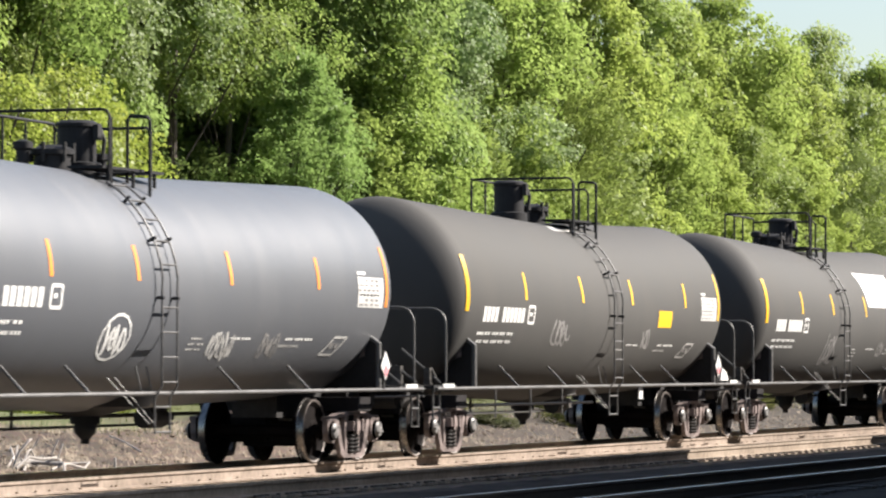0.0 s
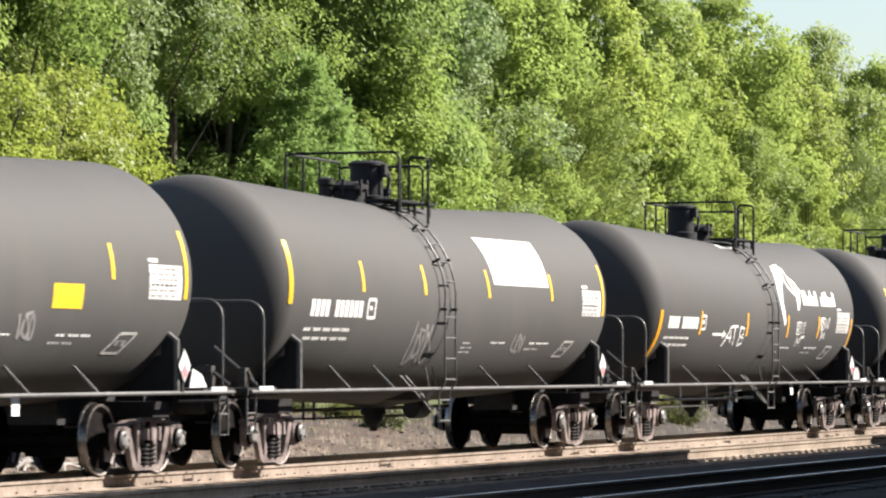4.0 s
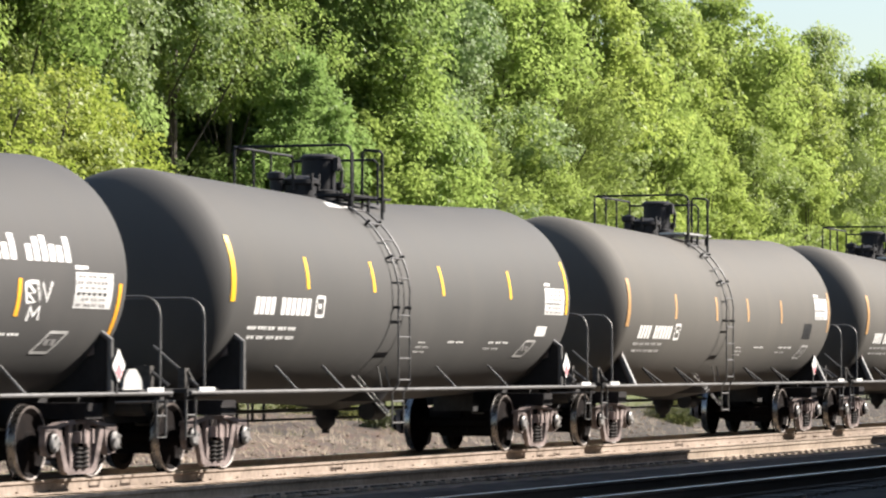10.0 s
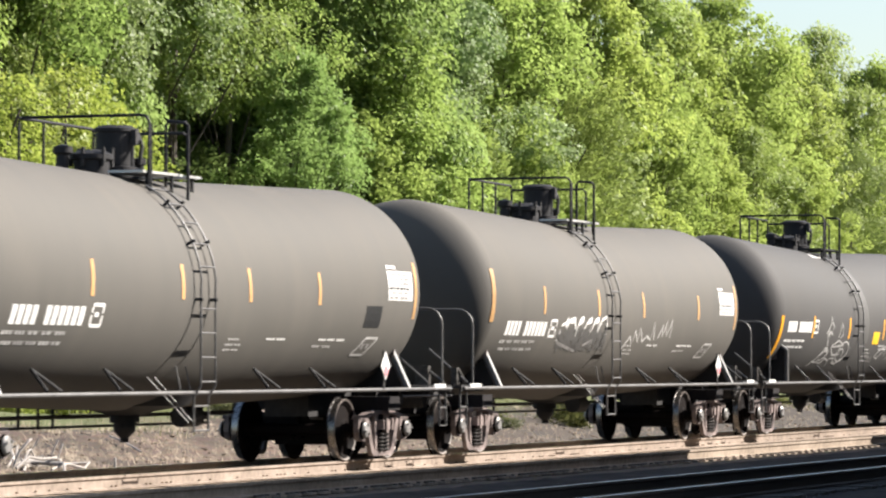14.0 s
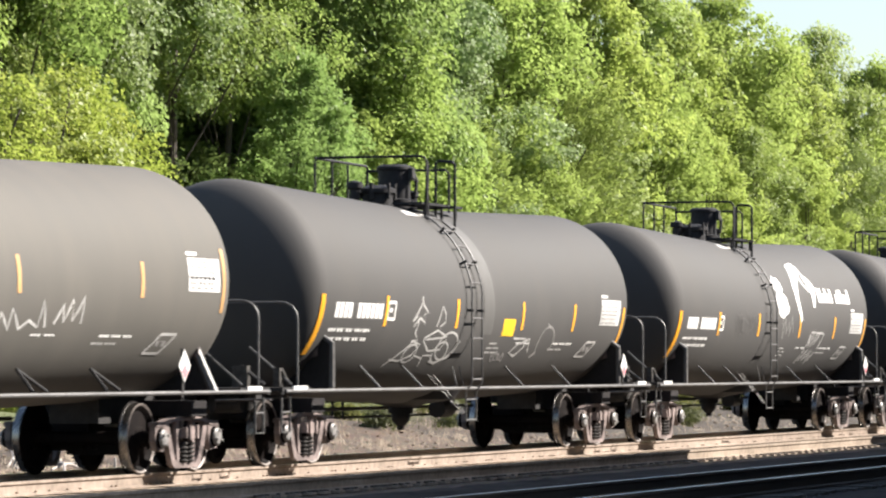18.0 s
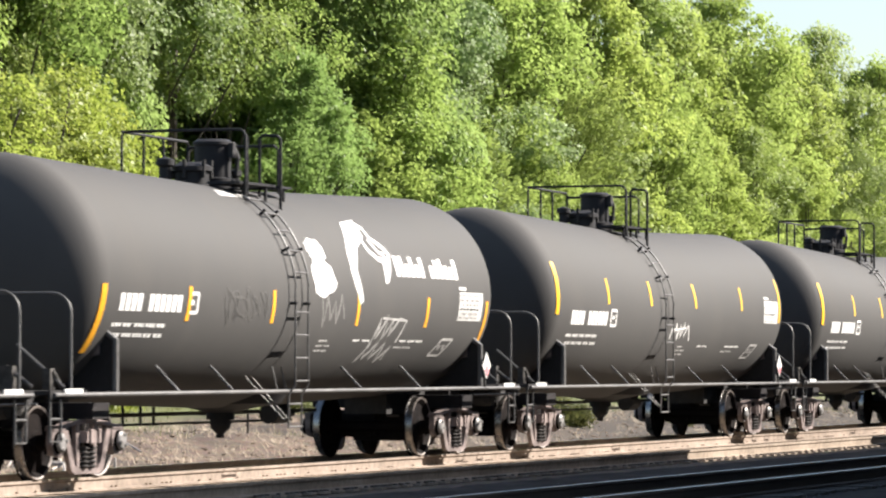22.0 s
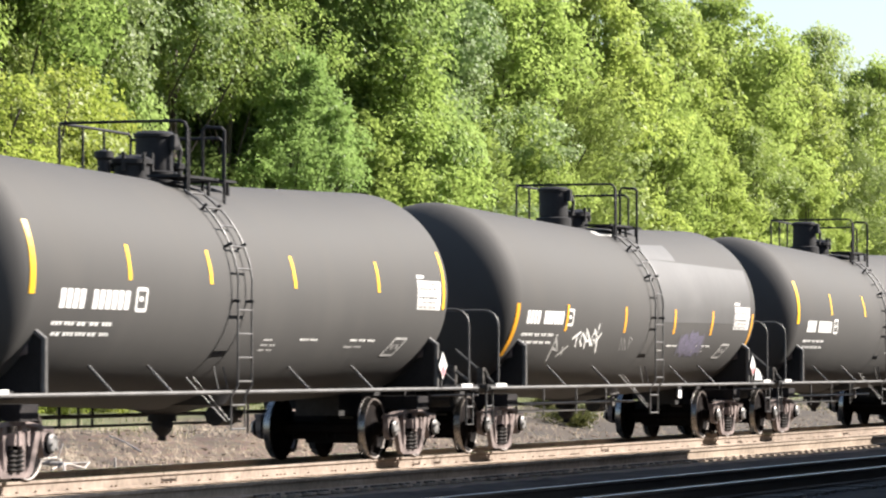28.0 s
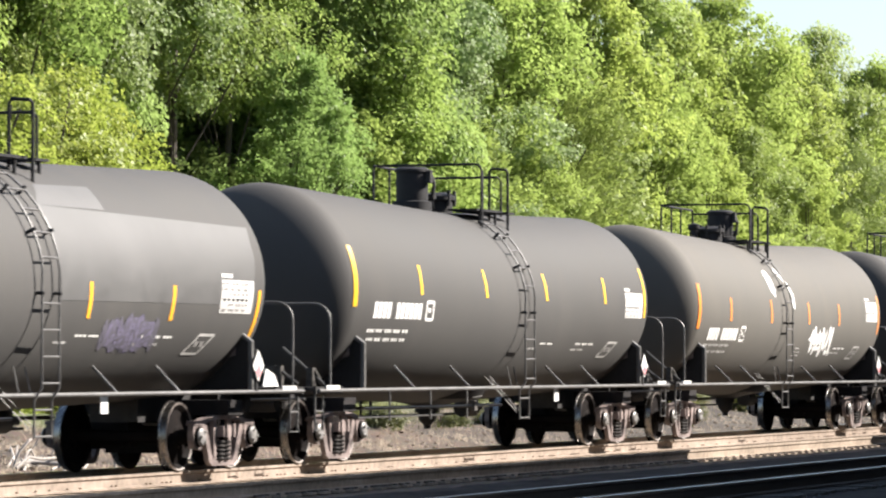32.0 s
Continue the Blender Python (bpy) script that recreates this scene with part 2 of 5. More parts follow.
def stroke(points, width, lift=0.005):
    """A brushed line on the shell through points of (x, degrees); width in metres."""
    v, f = [], []
    dense = []
    for (x0, a0), (x1, a1) in zip(points, points[1:]):
        k = max(1, int(math.hypot(x1 - x0, (a1 - a0) * 0.0267) / 0.15))
        dense += [(x0 + (x1 - x0) * i / k, a0 + (a1 - a0) * i / k) for i in range(k)]
    dense.append(points[-1])
    for i, (x, a) in enumerate(dense):
        x0, a0 = dense[max(i - 1, 0)]
        x1, a1 = dense[min(i + 1, len(dense) - 1)]
        dx, da = x1 - x0, (a1 - a0) * 0.0267
        q = math.hypot(dx, da) or 1
        ox, oa = -da / q * width / 2, dx / q * width / 2 / 0.0267
        v += [on_skin(x + ox, radians(a + oa), lift), on_skin(x - ox, radians(a - oa), lift)]
    f = [(2 * i, 2 * i + 1, 2 * i + 3, 2 * i + 2) for i in range(len(dense) - 1)]
    return v, f


def wheelset_meshes():
    rim = [(0.09, -0.07), (0.13, -0.07), (0.16, -0.03), (0.36, 0.0), (0.425, -0.055), (0.45, -0.065), (0.457, -0.055), (0.459, 0.03), (0.468, 0.045),
           (0.485, 0.055), (0.485, 0.068), (0.47, 0.075), (0.40, 0.075), (0.37, 0.045), (0.16, 0.02), (0.13, 0.08), (0.09, 0.08)]
    wheel = meshed("wheel", lathe(rim, "y", 36), WHEEL_SHADE_STEEL, True)
    wheel.materials.append(TREAD)
    wheel.materials.append(RIM_STEEL)
    for p in wheel.polygons:
        r = math.hypot(p.center.x, p.center.z)
        if r > 0.452 and p.center.y < 0.05:
            p.material_index = 1
        elif 0.43 < r and p.center.y < -0.05:
            p.material_index = 2
    axle = meshed("axle", lathe([(0.0, -1.12), (0.132, -1.12), (0.135, -0.98), (0.1, -0.96), (0.08, -0.9), (0.1, -0.85), (0.1, -0.7), (0.085, 0), (0.1, 0.7), (0.1, 0.85), (0.08, 0.9), (0.1, 0.96), (0.135, 0.98), (0.132, 1.12), (0.0, 1.12)], "y", 16), WHEEL_SHADE_STEEL, True)
    cap = geo(lathe([(0.12, 0.03), (0.12, 0.0), (0.1, -0.02), (0.05, -0.028), (0.0, -0.03)], "y", 18),
              *[lathe([(0.02, 0), (0.02, -0.045), (0.0, -0.045)], "y", 6, (0.08 * math.cos(a), 0, 0.08 * math.sin(a))) for a in (0.5, 2.6, 4.7)])
    return wheel, axle, meshed("bearing_cap", cap, BEARING, True)


def side_frame_geo():
    """Cast side frame: arched top chord, raking lower chord, pedestal jaws, spring window."""
    t = 0.03
    half = []
    for s in (-1, 1):
        o = lambda pts: [(s * x, z) for x, z in pts]
        half += [slab(o([(0, 0.73), (0.3, 0.73), (0.62, 0.7), (0.74, 0.67), (1.0, 0.67), (1.03, 0.61), (0.76, 0.61), (0.64, 0.645), (0.32, 0.68), (0, 0.68)]), -t * 2.2, t * 2.2),
                 slab(o([(0.6, 0.67), (0.72, 0.63), (0.47, 0.11), (0.37, 0.06), (0, 0.06), (0, 0.125), (0.3, 0.125), (0.38, 0.19)]), -t * 1.4, t),
                 slab(o([(0.21, 0.69), (0.31, 0.69), (0.29, 0.12), (0.21, 0.12)]), -t, t),
                 slab(o([(0.69, 0.645), (1.05, 0.645), (1.05, 0.42), (1.0, 0.31), (0.79, 0.28), (0.72, 0.4)]), -t * 1.8, t)]
    return geo(*half)


def spring_geo():
    prof = []
    for i in range(5):
        z = 0.13 + i * 0.056
        prof += [(0.055, z), (0.085, z + 0.018), (0.085, z + 0.03), (0.055, z + 0.045)]
    return lathe(prof, "z", 12)


def build_car(kind):
    """The plain car of one pattern, without its markings."""
    car = new("tank_car")
    # shell
    prof = [(0.0, -HALF - HEAD)]
    for i in range(1, 13):
        a = math.pi / 2 * i / 12
        prof.append((R * math.sin(a), -HALF - HEAD * math.cos(a)))
    prof += [(R, x) for x in (-4.8, -2.4, 0, 2.4, 4.8)]
    prof += [(r, -h) for r, h in reversed(prof[:13])]
    v, f = lathe(prof, "x", 72)
    part("tank_shell", ([(x, y, z + ZC + FALL * abs(x)) for x, y, z in v], f), STEEL_BLACK, car, smooth=True)
    # stub sills, end platforms, couplers, bolsters, end rails
    for s in (-1, 1):
        part("stub_sill", geo(box((s * 7.35, 0, 0.92), (3.1, 0.7, 0.42)), box((s * 8.86, 0, 0.9), (0.1, 0.8, 0.5))), FRAME_GREY, car)
        sump = lathe([(0.1, 0), (0.16, 0.06), (0.16, 0.3), (0.09, 0.36), (0.09, 0.1)], "z", 14, (s * 9.0, 0.02, 0.76))
        part("coupler", geo(box((s * 8.93, 0, 0.93), (0.22, 0.18, 0.2)), sump), CAST, car, smooth=False)
        part("end_platform", geo(box((s * 8.3, 0, 1.135), (1.0, 3.0, 0.05)), box((s * 8.3, -1.5, 1.115), (1.04, 0.03, 0.1)), box((s * 8.3, 1.5, 1.115), (1.04, 0.03, 0.1))), FRAME_GREY, car)
        part("platform_edge", box((s * 8.22, -1.535, 1.14), (0.5, 0.025, 0.085)), WHITE, car, "pale reflective strip on the platform edge")
        for side in (-1, 1):
            wide, narrow = (1.5, 1.5) if not kind["short"] else (1.5, 1.18)
            w = [(side * 0.3, 1.1), (side * wide, 1.1), (side * narrow, 1.78), (side * (narrow - 0.16), 1.9), (side * 1.0, 1.5), (side * 0.3, 1.2)]
            web = turned(slab(w, -0.02, 0.02), pose(s * 6.92, 0, 0, 0, 0, 90))
            bol = part("bolster_web", web, STEEL_BLACK, car)
            part("edge_flange", tube([(s * 6.92, side * wide, 1.1), (s * 6.92, side * narrow, 1.78), (s * 6.92, side * (narrow - 0.2), 1.92)], 0.045 if not kind["short"] else 0.06, 6), RAIL_PIPE, bol)
            part("gusset_plate", turned(slab([(side * 1.12, 1.55), (side * 1.3, 1.6), (side * 1.3, 1.8), (side * 1.16, 1.78)], -0.012, 0.012), pose(s * 6.92 - 0.05, 0, 0, 0, 0, 90)), CAST, bol)
        ux = 8.52 if s > 0 else -8.15
        u = [(ux, -1.47, 1.1), (ux, -1.47, 2.1), (ux, -1.45, 2.2), (ux, -1.39, 2.28), (ux, -1.3, 2.33), (ux, -1.2, 2.34), (ux, 1.2, 2.34), (ux, 1.39, 2.28), (ux, 1.47, 2.1), (ux, 1.47, 1.1)]
        part("end_handrail", tube(u, 0.017, 8), RAIL_PIPE, car, smooth=True)
        for side in (-1, 1):
            st = geo(tube([(s * 8.72, side * 1.46, 1.1), (s * 8.72, side * 1.46, 0.55), (s * 8.42, side * 1.46, 0.55), (s * 8.42, side * 1.46, 1.1)], 0.018, 6),
                     tube([(s * 8.72, side * 1.46, 0.82), (s * 8.42, side * 1.46, 0.82)], 0.016, 6))
            part("corner_step", st, RAIL_PIPE, car)
        part("end_brace", tube([(s * 8.15, -0.75, 1.72), (s * 8.15, -1.38, 1.2)], 0.02, 6), RAIL_PIPE, car)
        part("cut_lever", tube([(s * 8.95, -1.4, 1.0), (s * 8.95, -0.5, 0.98), (s * 8.97, -0.3, 0.9)], 0.018, 6), RAIL_PIPE, car)
        part("air_hose", tube([(s * 8.95, -0.35, 0.85), (s * 9.03, -0.35, 0.6), (s * 9.05, -0.3, 0.45)], 0.03, 6), STEEL_BLACK, car)
        part("brake_gear", geo(box((s * 7.9, -0.55, 1.0), (0.5, 0.35, 0.3)), lathe([(0.13, 0), (0.15, 0.1), (0.15, 0.4), (0.1, 0.45)], "y", 14, (s * 8.5, -0.8, 0.95))), FRAME_GREY, car)
    part("hand_brake", geo(box((-8.45, -0.75, 1.3), (0.12, 0.22, 0.32)), tube([(-8.45, -0.75, 1.45), (-8.45, -1.1, 1.2)], 0.03, 6)), END_GEAR, car)
    part("release_valve", geo(box((-8.2, -1.2, 1.3), (0.14, 0.1, 0.26)), tube([(-8.2, -1.25, 1.4), (-8.05, -1.3, 1.2)], 0.03, 6)), END_GEAR, car)
    # long side rails with their braces
    for side in (-1, 1):
        part("side_rail", tube([(-8.75, side * 1.53, 1.11), (8.75, side * 1.53, 1.11)], 0.028, 8), RAIL_PIPE, car, smooth=True)
        for x in kind["braces"]:
            if kind["short"]:
                part("rail_bracket", geo(tube([(x - 0.18, side * 1.5, 1.15), (x, side * 1.2, 1.42)], 0.022, 6), tube([(x + 0.22, side * 1.5, 1.15), (x, side * 1.2, 1.42)], 0.022, 6)), FRAME_GREY, car)
            else:
                part("rail_brace", tube([(x + 0.05, side * 1.53, 1.1), (x + 0.05, side * 1.17, 1.46)], 0.019, 6), RAIL_PIPE, car)
    # belly: sump, outlet, brake rods
    part("belly_sump", lathe([(0.95, 1.06), (0.85, 0.93), (0.4, 0.85), (0.2, 0.8), (0.2, 0.7), (0.0, 0.7)], "z", 20), STEEL_BLACK, car, smooth=True)
    part("bottom_outlet", lathe([(0.14, 0.72), (0.16, 0.66), (0.14, 0.58), (0.06, 0.5), (0.06, 0.44), (0.0, 0.44)], "z", 14, (0, 0, 0)), STEEL_BLACK, car, smooth=True)
    part("brake_rod", tube([(-5.2, 0.6, 0.78), (5.2, 0.6, 0.78)], 0.03, 6), FRAME_GREY, car)
    part("brake_pipe", tube([(-4.6, 0.75, 0.64), (4.6, 0.75, 0.64)], 0.02, 6), FRAME_GREY, car)
    for x in (-3.6, -1.8, -1.2, -0.75, 1.9, 3.7):
        part("rod_hanger", tube([(x, 0.7, 1.2), (x, 0.7, 0.62)], 0.022, 6), FRAME_GREY, car)
    part("brake_cylinder", geo(lathe([(0.0, 2.55), (0.15, 2.55), (0.15, 3.1), (0.05, 3.14), (0.05, 3.5)], "x", 14, (0, 0.3, 0.75)), box((3.0, 0.3, 0.95), (0.5, 0.12, 0.3))), FRAME_GREY, car, smooth=True)
    # ladder over the shell and below it
    lx = kind["ladder"] - 0.05
    out = R + 0.085
    curve = []
    for k in range(18):
        a = radians(12 + k * 2.75)
        curve.append((-out * math.cos(a), ZC + out * math.sin(a)))
    line = [(LADDER_Y + 0.1, 0.6), (LADDER_Y + 0.1, 1.05), (LADDER_Y, 1.2), (LADDER_Y, 1.9), (LADDER_Y, ZC + 0.05)] + [(-out * math.cos(radians(6)), ZC + out * math.sin(radians(6)))] + curve
    for w in (-0.24, 0.24):
        part("ladder_rail", tube([(lx + w, y, z) for y, z in line], 0.015, 6), RAIL_PIPE, car, smooth=True)
    for y, z in [(LADDER_Y + (0.1 if i < 2 else 0), 0.62 + 0.315 * i) for i in range(6)] + curve[0:17:4]:
        ob = part("rung", RUNG, None, car)
        ob.location = (lx, y, z)
    for a, r0 in ((-3, 0.1), (24, 0.13), (46, 0.13)):
        c, q = math.cos(radians(a)), math.sin(radians(a))
        for w in (-0.24, 0.24):
            part("ladder_bracket", tube([(lx + w, -(R - 0.01) * c, ZC + (R - 0.01) * q), (lx + w, -(R + r0) * c, ZC + (R + r0) * q)], 0.022, 6), FRAME_GREY, car)
    for d, x1 in ((-0.35, -0.75), (-0.2, -0.5)):
        part("ladder_stay", tube([(lx + d, -1.5, 0.72), (lx + x1, -1.0, 1.4)], 0.006, 6), RAIL_PIPE, car)
    for d in (-0.62, -0.3):
        part("ladder_stay", tube([(lx + d, -1.5, 1.14), (lx + d - 0.05, -1.45, 1.45)], 0.01, 6), RAIL_PIPE, car)
    if kind["tag"]:
        part("train_pipe", tube([(-6.1, -1.2, 0.83), (lx - 0.2, -1.2, 0.83)], 0.022, 6), RAIL_PIPE, car, smooth=True)
        part("train_pipe", tube([(-6.1, -1.1, 0.7), (-2.4, -1.1, 0.7), (-2.2, -1.0, 0.6)], 0.016, 6), RAIL_PIPE, car, smooth=True)
        for x in (-5.0, -3.2, -1.5):
            part("pipe_hanger", tube([(x, -1.2, 1.14), (x, -1.2, 0.64)], 0.016, 6), RAIL_PIPE, car)
        part("pipe_valve", geo(box((-1.2, -1.2, 0.83), (0.12, 0.1, 0.16)), tube([(-1.2, -1.2, 0.95), (-1.05, -1.3, 0.98)], 0.014, 6)), END_GEAR, car)
        part("tag_plate", box((2.3, -1.45, 0.99), (0.2, 0.015, 0.24)), BALE, car, "pale metal tag plate under the side rail")
    # platform on top with its rails, housing, manway and valves
    px, top = lx - 0.1, ZC + R + 0.04
    deck = STEEL_BLACK if not kind["short"] else DECK
    surf = lambda y: ZC + math.sqrt(R * R - y * y) - 0.02
    part("platform_deck", geo(box((px + 1.2, 0.75, top - 0.02), (2.4, 0.45, 0.035)), box((px + 0.5, -0.55, top + 0.0), (1.3, 0.5, 0.035)), box((px + 1.7, 0.1, top + 0.0), (0.4, 1.7, 0.035))), deck, car)
    for x, y in ((px + 0.1, -0.75), (px + 0.9, -0.75), (px + 1.7, -0.7), (px + 0.2, 0.9), (px + 2.1, 0.9)):
        part("deck_leg", tube([(x, y, surf(y) - 0.02), (x, y, top)], 0.025, 6), STEEL_BLACK, car)
    hi = top + 0.74
    for name, pts in (("platform_rail", [(px, -0.82, surf(0.82)), (px, -0.82, hi - 0.08), (px, -0.78, hi - 0.02), (px, -0.72, hi), (px, 1.0, hi), (px, 1.05, hi - 0.05), (px, 1.05, surf(1.05))]),
                      ("platform_rail", [(px, 1.05, hi), (px + 2.3, 1.05, hi - 0.02), (px + 2.35, 1.05, hi - 0.07), (px + 2.35, 1.05, surf(1.05))]),
                      ("platform_rail", [(px + 2.35, 1.05, hi - 0.1), (px + 2.35, -0.3, hi - 0.1), (px + 2.35, -0.36, hi - 0.16), (px + 2.35, -0.36, surf(0.36))]),
                      ("platform_post", [(px + 0.06, -0.82, surf(0.82)), (px + 0.06, -0.82, hi - 0.1)]),
                      ("platform_post", [(px + 0.75, 1.05, surf(1.05)), (px + 0.75, 1.05, hi)]),
                      ("platform_post", [(px + 1.45, 1.05, surf(1.05)), (px + 1.45, 1.05, hi)]),
                      ("ladder_hoop", [(lx + 1.0, -0.9, surf(0.9)), (lx + 1.0, -0.9, hi - 0.08), (lx + 1.0, -0.86, hi - 0.04), (lx + 1.0, -0.62, hi - 0.02), (lx + 1.0, -0.58, hi - 0.07), (lx + 1.0, -0.58, surf(0.58))])):
        part(name, tube(pts, 0.021 if name != "ladder_hoop" else 0.024, 8), STEEL_BLACK, car, smooth=True)
    hx, mx = lx + kind["housing"], lx + kind["manway"]
    hous = part("valve_housing", lathe([(0.32, -0.05), (0.32, 0.1), (0.26, 0.12), (0.26, 0.57), (0.285, 0.58), (0.285, 0.62), (0.22, 0.66), (0.0, 0.67)], "z", 24, (hx, 0.05, top)), STEEL_BLACK, car, smooth=True)
    part("hinge", box((hx - 0.02, -0.25, top + 0.5), (0.12, 0.08, 0.2)), FRAME_GREY, hous)
    part("lid_latch", tube([(hx + 0.12, -0.2, top + 0.62), (hx + 0.16, -0.27, top + 0.4), (hx + 0.14, -0.25, top + 0.15)], 0.03, 6), FRAME_GREY, hous)
    man = part("manway", lathe([(0.24, -0.05), (0.24, 0.16), (0.29, 0.18), (0.29, 0.24), (0.16, 0.3), (0.0, 0.31)], "z", 20, (mx, 0.05, top)), STEEL_BLACK, car, smooth=True)
    for k in range(6):
        a = k * math.pi / 3
        part("cover_bolt", tube([(mx + 0.27 * math.cos(a), 0.05 + 0.27 * math.sin(a), top + 0.08), (mx + 0.27 * math.cos(a), 0.05 + 0.27 * math.sin(a), top + 0.33)], 0.03, 6), FRAME_GREY, man)
    part("relief_valve", lathe([(0.09, -0.02), (0.09, 0.25), (0.13, 0.28), (0.13, 0.36), (0.0, 0.4)], "z", 12, (mx - 0.35, 0.3, top - 0.03)), STEEL_BLACK, car, smooth=True)
    part("vent_valve", lathe([(0.07, -0.02), (0.07, 0.15), (0.1, 0.17), (0.1, 0.24), (0.0, 0.26)], "z", 12, (hx + 0.45, -0.1, top)), STEEL_BLACK, car, smooth=True)
    # trucks
    wheel, axle, cap = wheelset_meshes()
    frame_mesh, spring = meshed("side_frame", side_frame_geo(), CAST), meshed("coil_spring", spring_geo(), SPRING, True)
    for s in (-1, 1):
        # bolsters, levers and beams wear the black that stands for shade under the car
        truck = part("truck_bolster", geo(box((s * TRUCK_X + TRUCK_DX, 0, 0.53), (0.42, 1.8, 0.34)), box((s * TRUCK_X + TRUCK_DX, 0, 0.3), (0.3, 1.2, 0.16)), lathe([(0.3, 0.68), (0.3, 0.8)], "z", 16, (s * TRUCK_X + TRUCK_DX, 0, 0))), SHADE_STEEL, car)
        part("release_rod", geo(box((s * TRUCK_X + TRUCK_DX - 0.225, -0.1, 0.61), (0.02, 0.2, 0.035)), box((s * TRUCK_X + TRUCK_DX - 0.225, 0.0, 0.64), (0.02, 0.03, 0.06))), BEARING, truck, "pale release rod on the truck")
        for q in (-1, 1):
            part("bolster_end", geo(box((s * TRUCK_X + TRUCK_DX, q * 1.06, 0.52), (0.4, 0.2, 0.14)), *[box((s * TRUCK_X + TRUCK_DX + d, q * 1.165, 0.53), (0.05, 0.05, 0.18)) for d in (-0.12, 0.12)]), CAST, truck)
        part("body_bolster", geo(box((s * TRUCK_X + TRUCK_DX, 0, 0.9), (0.5, 2.5, 0.2)), *[slab([(s * TRUCK_X + TRUCK_DX - 0.2, 0.8), (s * TRUCK_X + TRUCK_DX + 0.2, 0.8), (s * TRUCK_X + TRUCK_DX + 0.2, 0.98), (s * TRUCK_X + TRUCK_DX - 0.2, 0.98)], q * 0.8 - 0.15, q * 0.8 + 0.15) for q in (-1, 1)]), SHADE_STEEL, car)
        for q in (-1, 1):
            part("side_bearing", box((s * TRUCK_X + TRUCK_DX, q * 0.64, 0.75), (0.3, 0.14, 0.14)), SHADE_STEEL, truck)
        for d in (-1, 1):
            part("brake_lever", geo(tube([(s * TRUCK_X + TRUCK_DX + d * 0.46, 0.1, 0.3), (s * TRUCK_X + TRUCK_DX + d * 0.5, 0.1, 0.95)], 0.035, 6), tube([(s * TRUCK_X + TRUCK_DX - 0.5, 0.12 + 0.1 * d, 0.33), (s * TRUCK_X + TRUCK_DX + 0.5, 0.12 + 0.1 * d, 0.33)], 0.03, 6)), SHADE_STEEL, truck)
        for side in (-1, 1):
            ob = part("side_frame", frame_mesh, None, truck)
            ob.location = (s * TRUCK_X + TRUCK_DX, side * 1.03, 0)
            for d in (-0.1, 0.1):
                ob = part("coil_spring", spring, None, truck)
                ob.location = (s * TRUCK_X + TRUCK_DX + d, side * 1.05, 0)
        for d in (-1, 1):
            part("brake_beam", geo(box((s * TRUCK_X + TRUCK_DX + d * 0.4, 0, 0.36), (0.1, 1.5, 0.16)), *[box((s * TRUCK_X + TRUCK_DX + d * 0.41, q * 0.75, 0.42), (0.08, 0.1, 0.36)) for q in (-1, 1)]), SHADE_STEEL, truck)
            ws = new("wheelset")
            ws.parent = car
            ws.location = (s * TRUCK_X + TRUCK_DX + d * AXLE_X, 0, WHEEL_R)
            part("axle", axle, None, ws)
            for q, turn in ((-1, 0), (1, 180)):
                ob = part("wheel", wheel, None, ws)
                ob.location, ob.rotation_euler = (0, q * 0.755, 0), (0, 0, radians(turn))
                ob = part("bearing_cap", cap, None, ws)
                ob.location, ob.rotation_euler = (0, q * 1.14, 0), (0, 0, radians(turn))
    # placard
    for s in (1,):
        x0, d, u = kind["placard"], 0.19, 0.21
        part("placard_board", box((x0, -1.55, 1.4), (0.06, 0.02, 0.56)), FRAME_GREY, car)
        part("placard", slab([(x0, 1.46 - u), (x0 + d, 1.46), (x0, 1.46 + u), (x0 - d, 1.46)], -1.583, -1.575), WHITE, car, "white and red diamond hazard placard")
        e = 0.1
        part("placard_symbol", slab([(x0, 1.39 - e), (x0 + e, 1.39), (x0, 1.39 + e), (x0 - e, 1.39)], -1.59, -1.585), RED, car, "red middle of the placard")
    return car


LADDER_Y = -1.62
BODY_DROP = 0.06
RUNG = meshed("rung", tube([(-0.24, 0, 0), (0.24, 0, 0)], 0.014, 6), RAIL_PIPE, True)
DECK = material("pale_galvanised_deck", (0.5, 0.49, 0.47), 0.45, 0.5, 20, 0.2, 0.1)
KINDS = {"plain": dict(ladder=-0.92, braces=(-5.0, -3.2, 1.6, 4.1), short=False, tag=False, housing=0.8, manway=0.05, placard=7.0),
         "forward": dict(ladder=0.46, braces=(-4.8, -2.3, 2.5, 4.45), short=False, tag=True, housing=-1.0, manway=0.25, placard=7.0),
         "bracket": dict(ladder=-0.92, braces=(-5.4, -3.3, 1.6, 3.7), short=True, tag=False, housing=0.75, manway=0.0, placard=5.75)}
PAINTS = {"grey": tank_paint("silvery_black_paint", (0.1, 0.105, 0.115), 0.36, 0.12),
          "black": tank_paint("dusty_black_paint", (0.06, 0.058, 0.055), 0.68, 0.22),
          "deep": tank_paint("deep_black_paint", (0.052, 0.05, 0.048), 0.68, 0.18),
          "tan": tank_paint("tan_dusted_paint", (0.083, 0.078, 0.069), 0.7, 0.35, (0.17, 0.15, 0.125))}
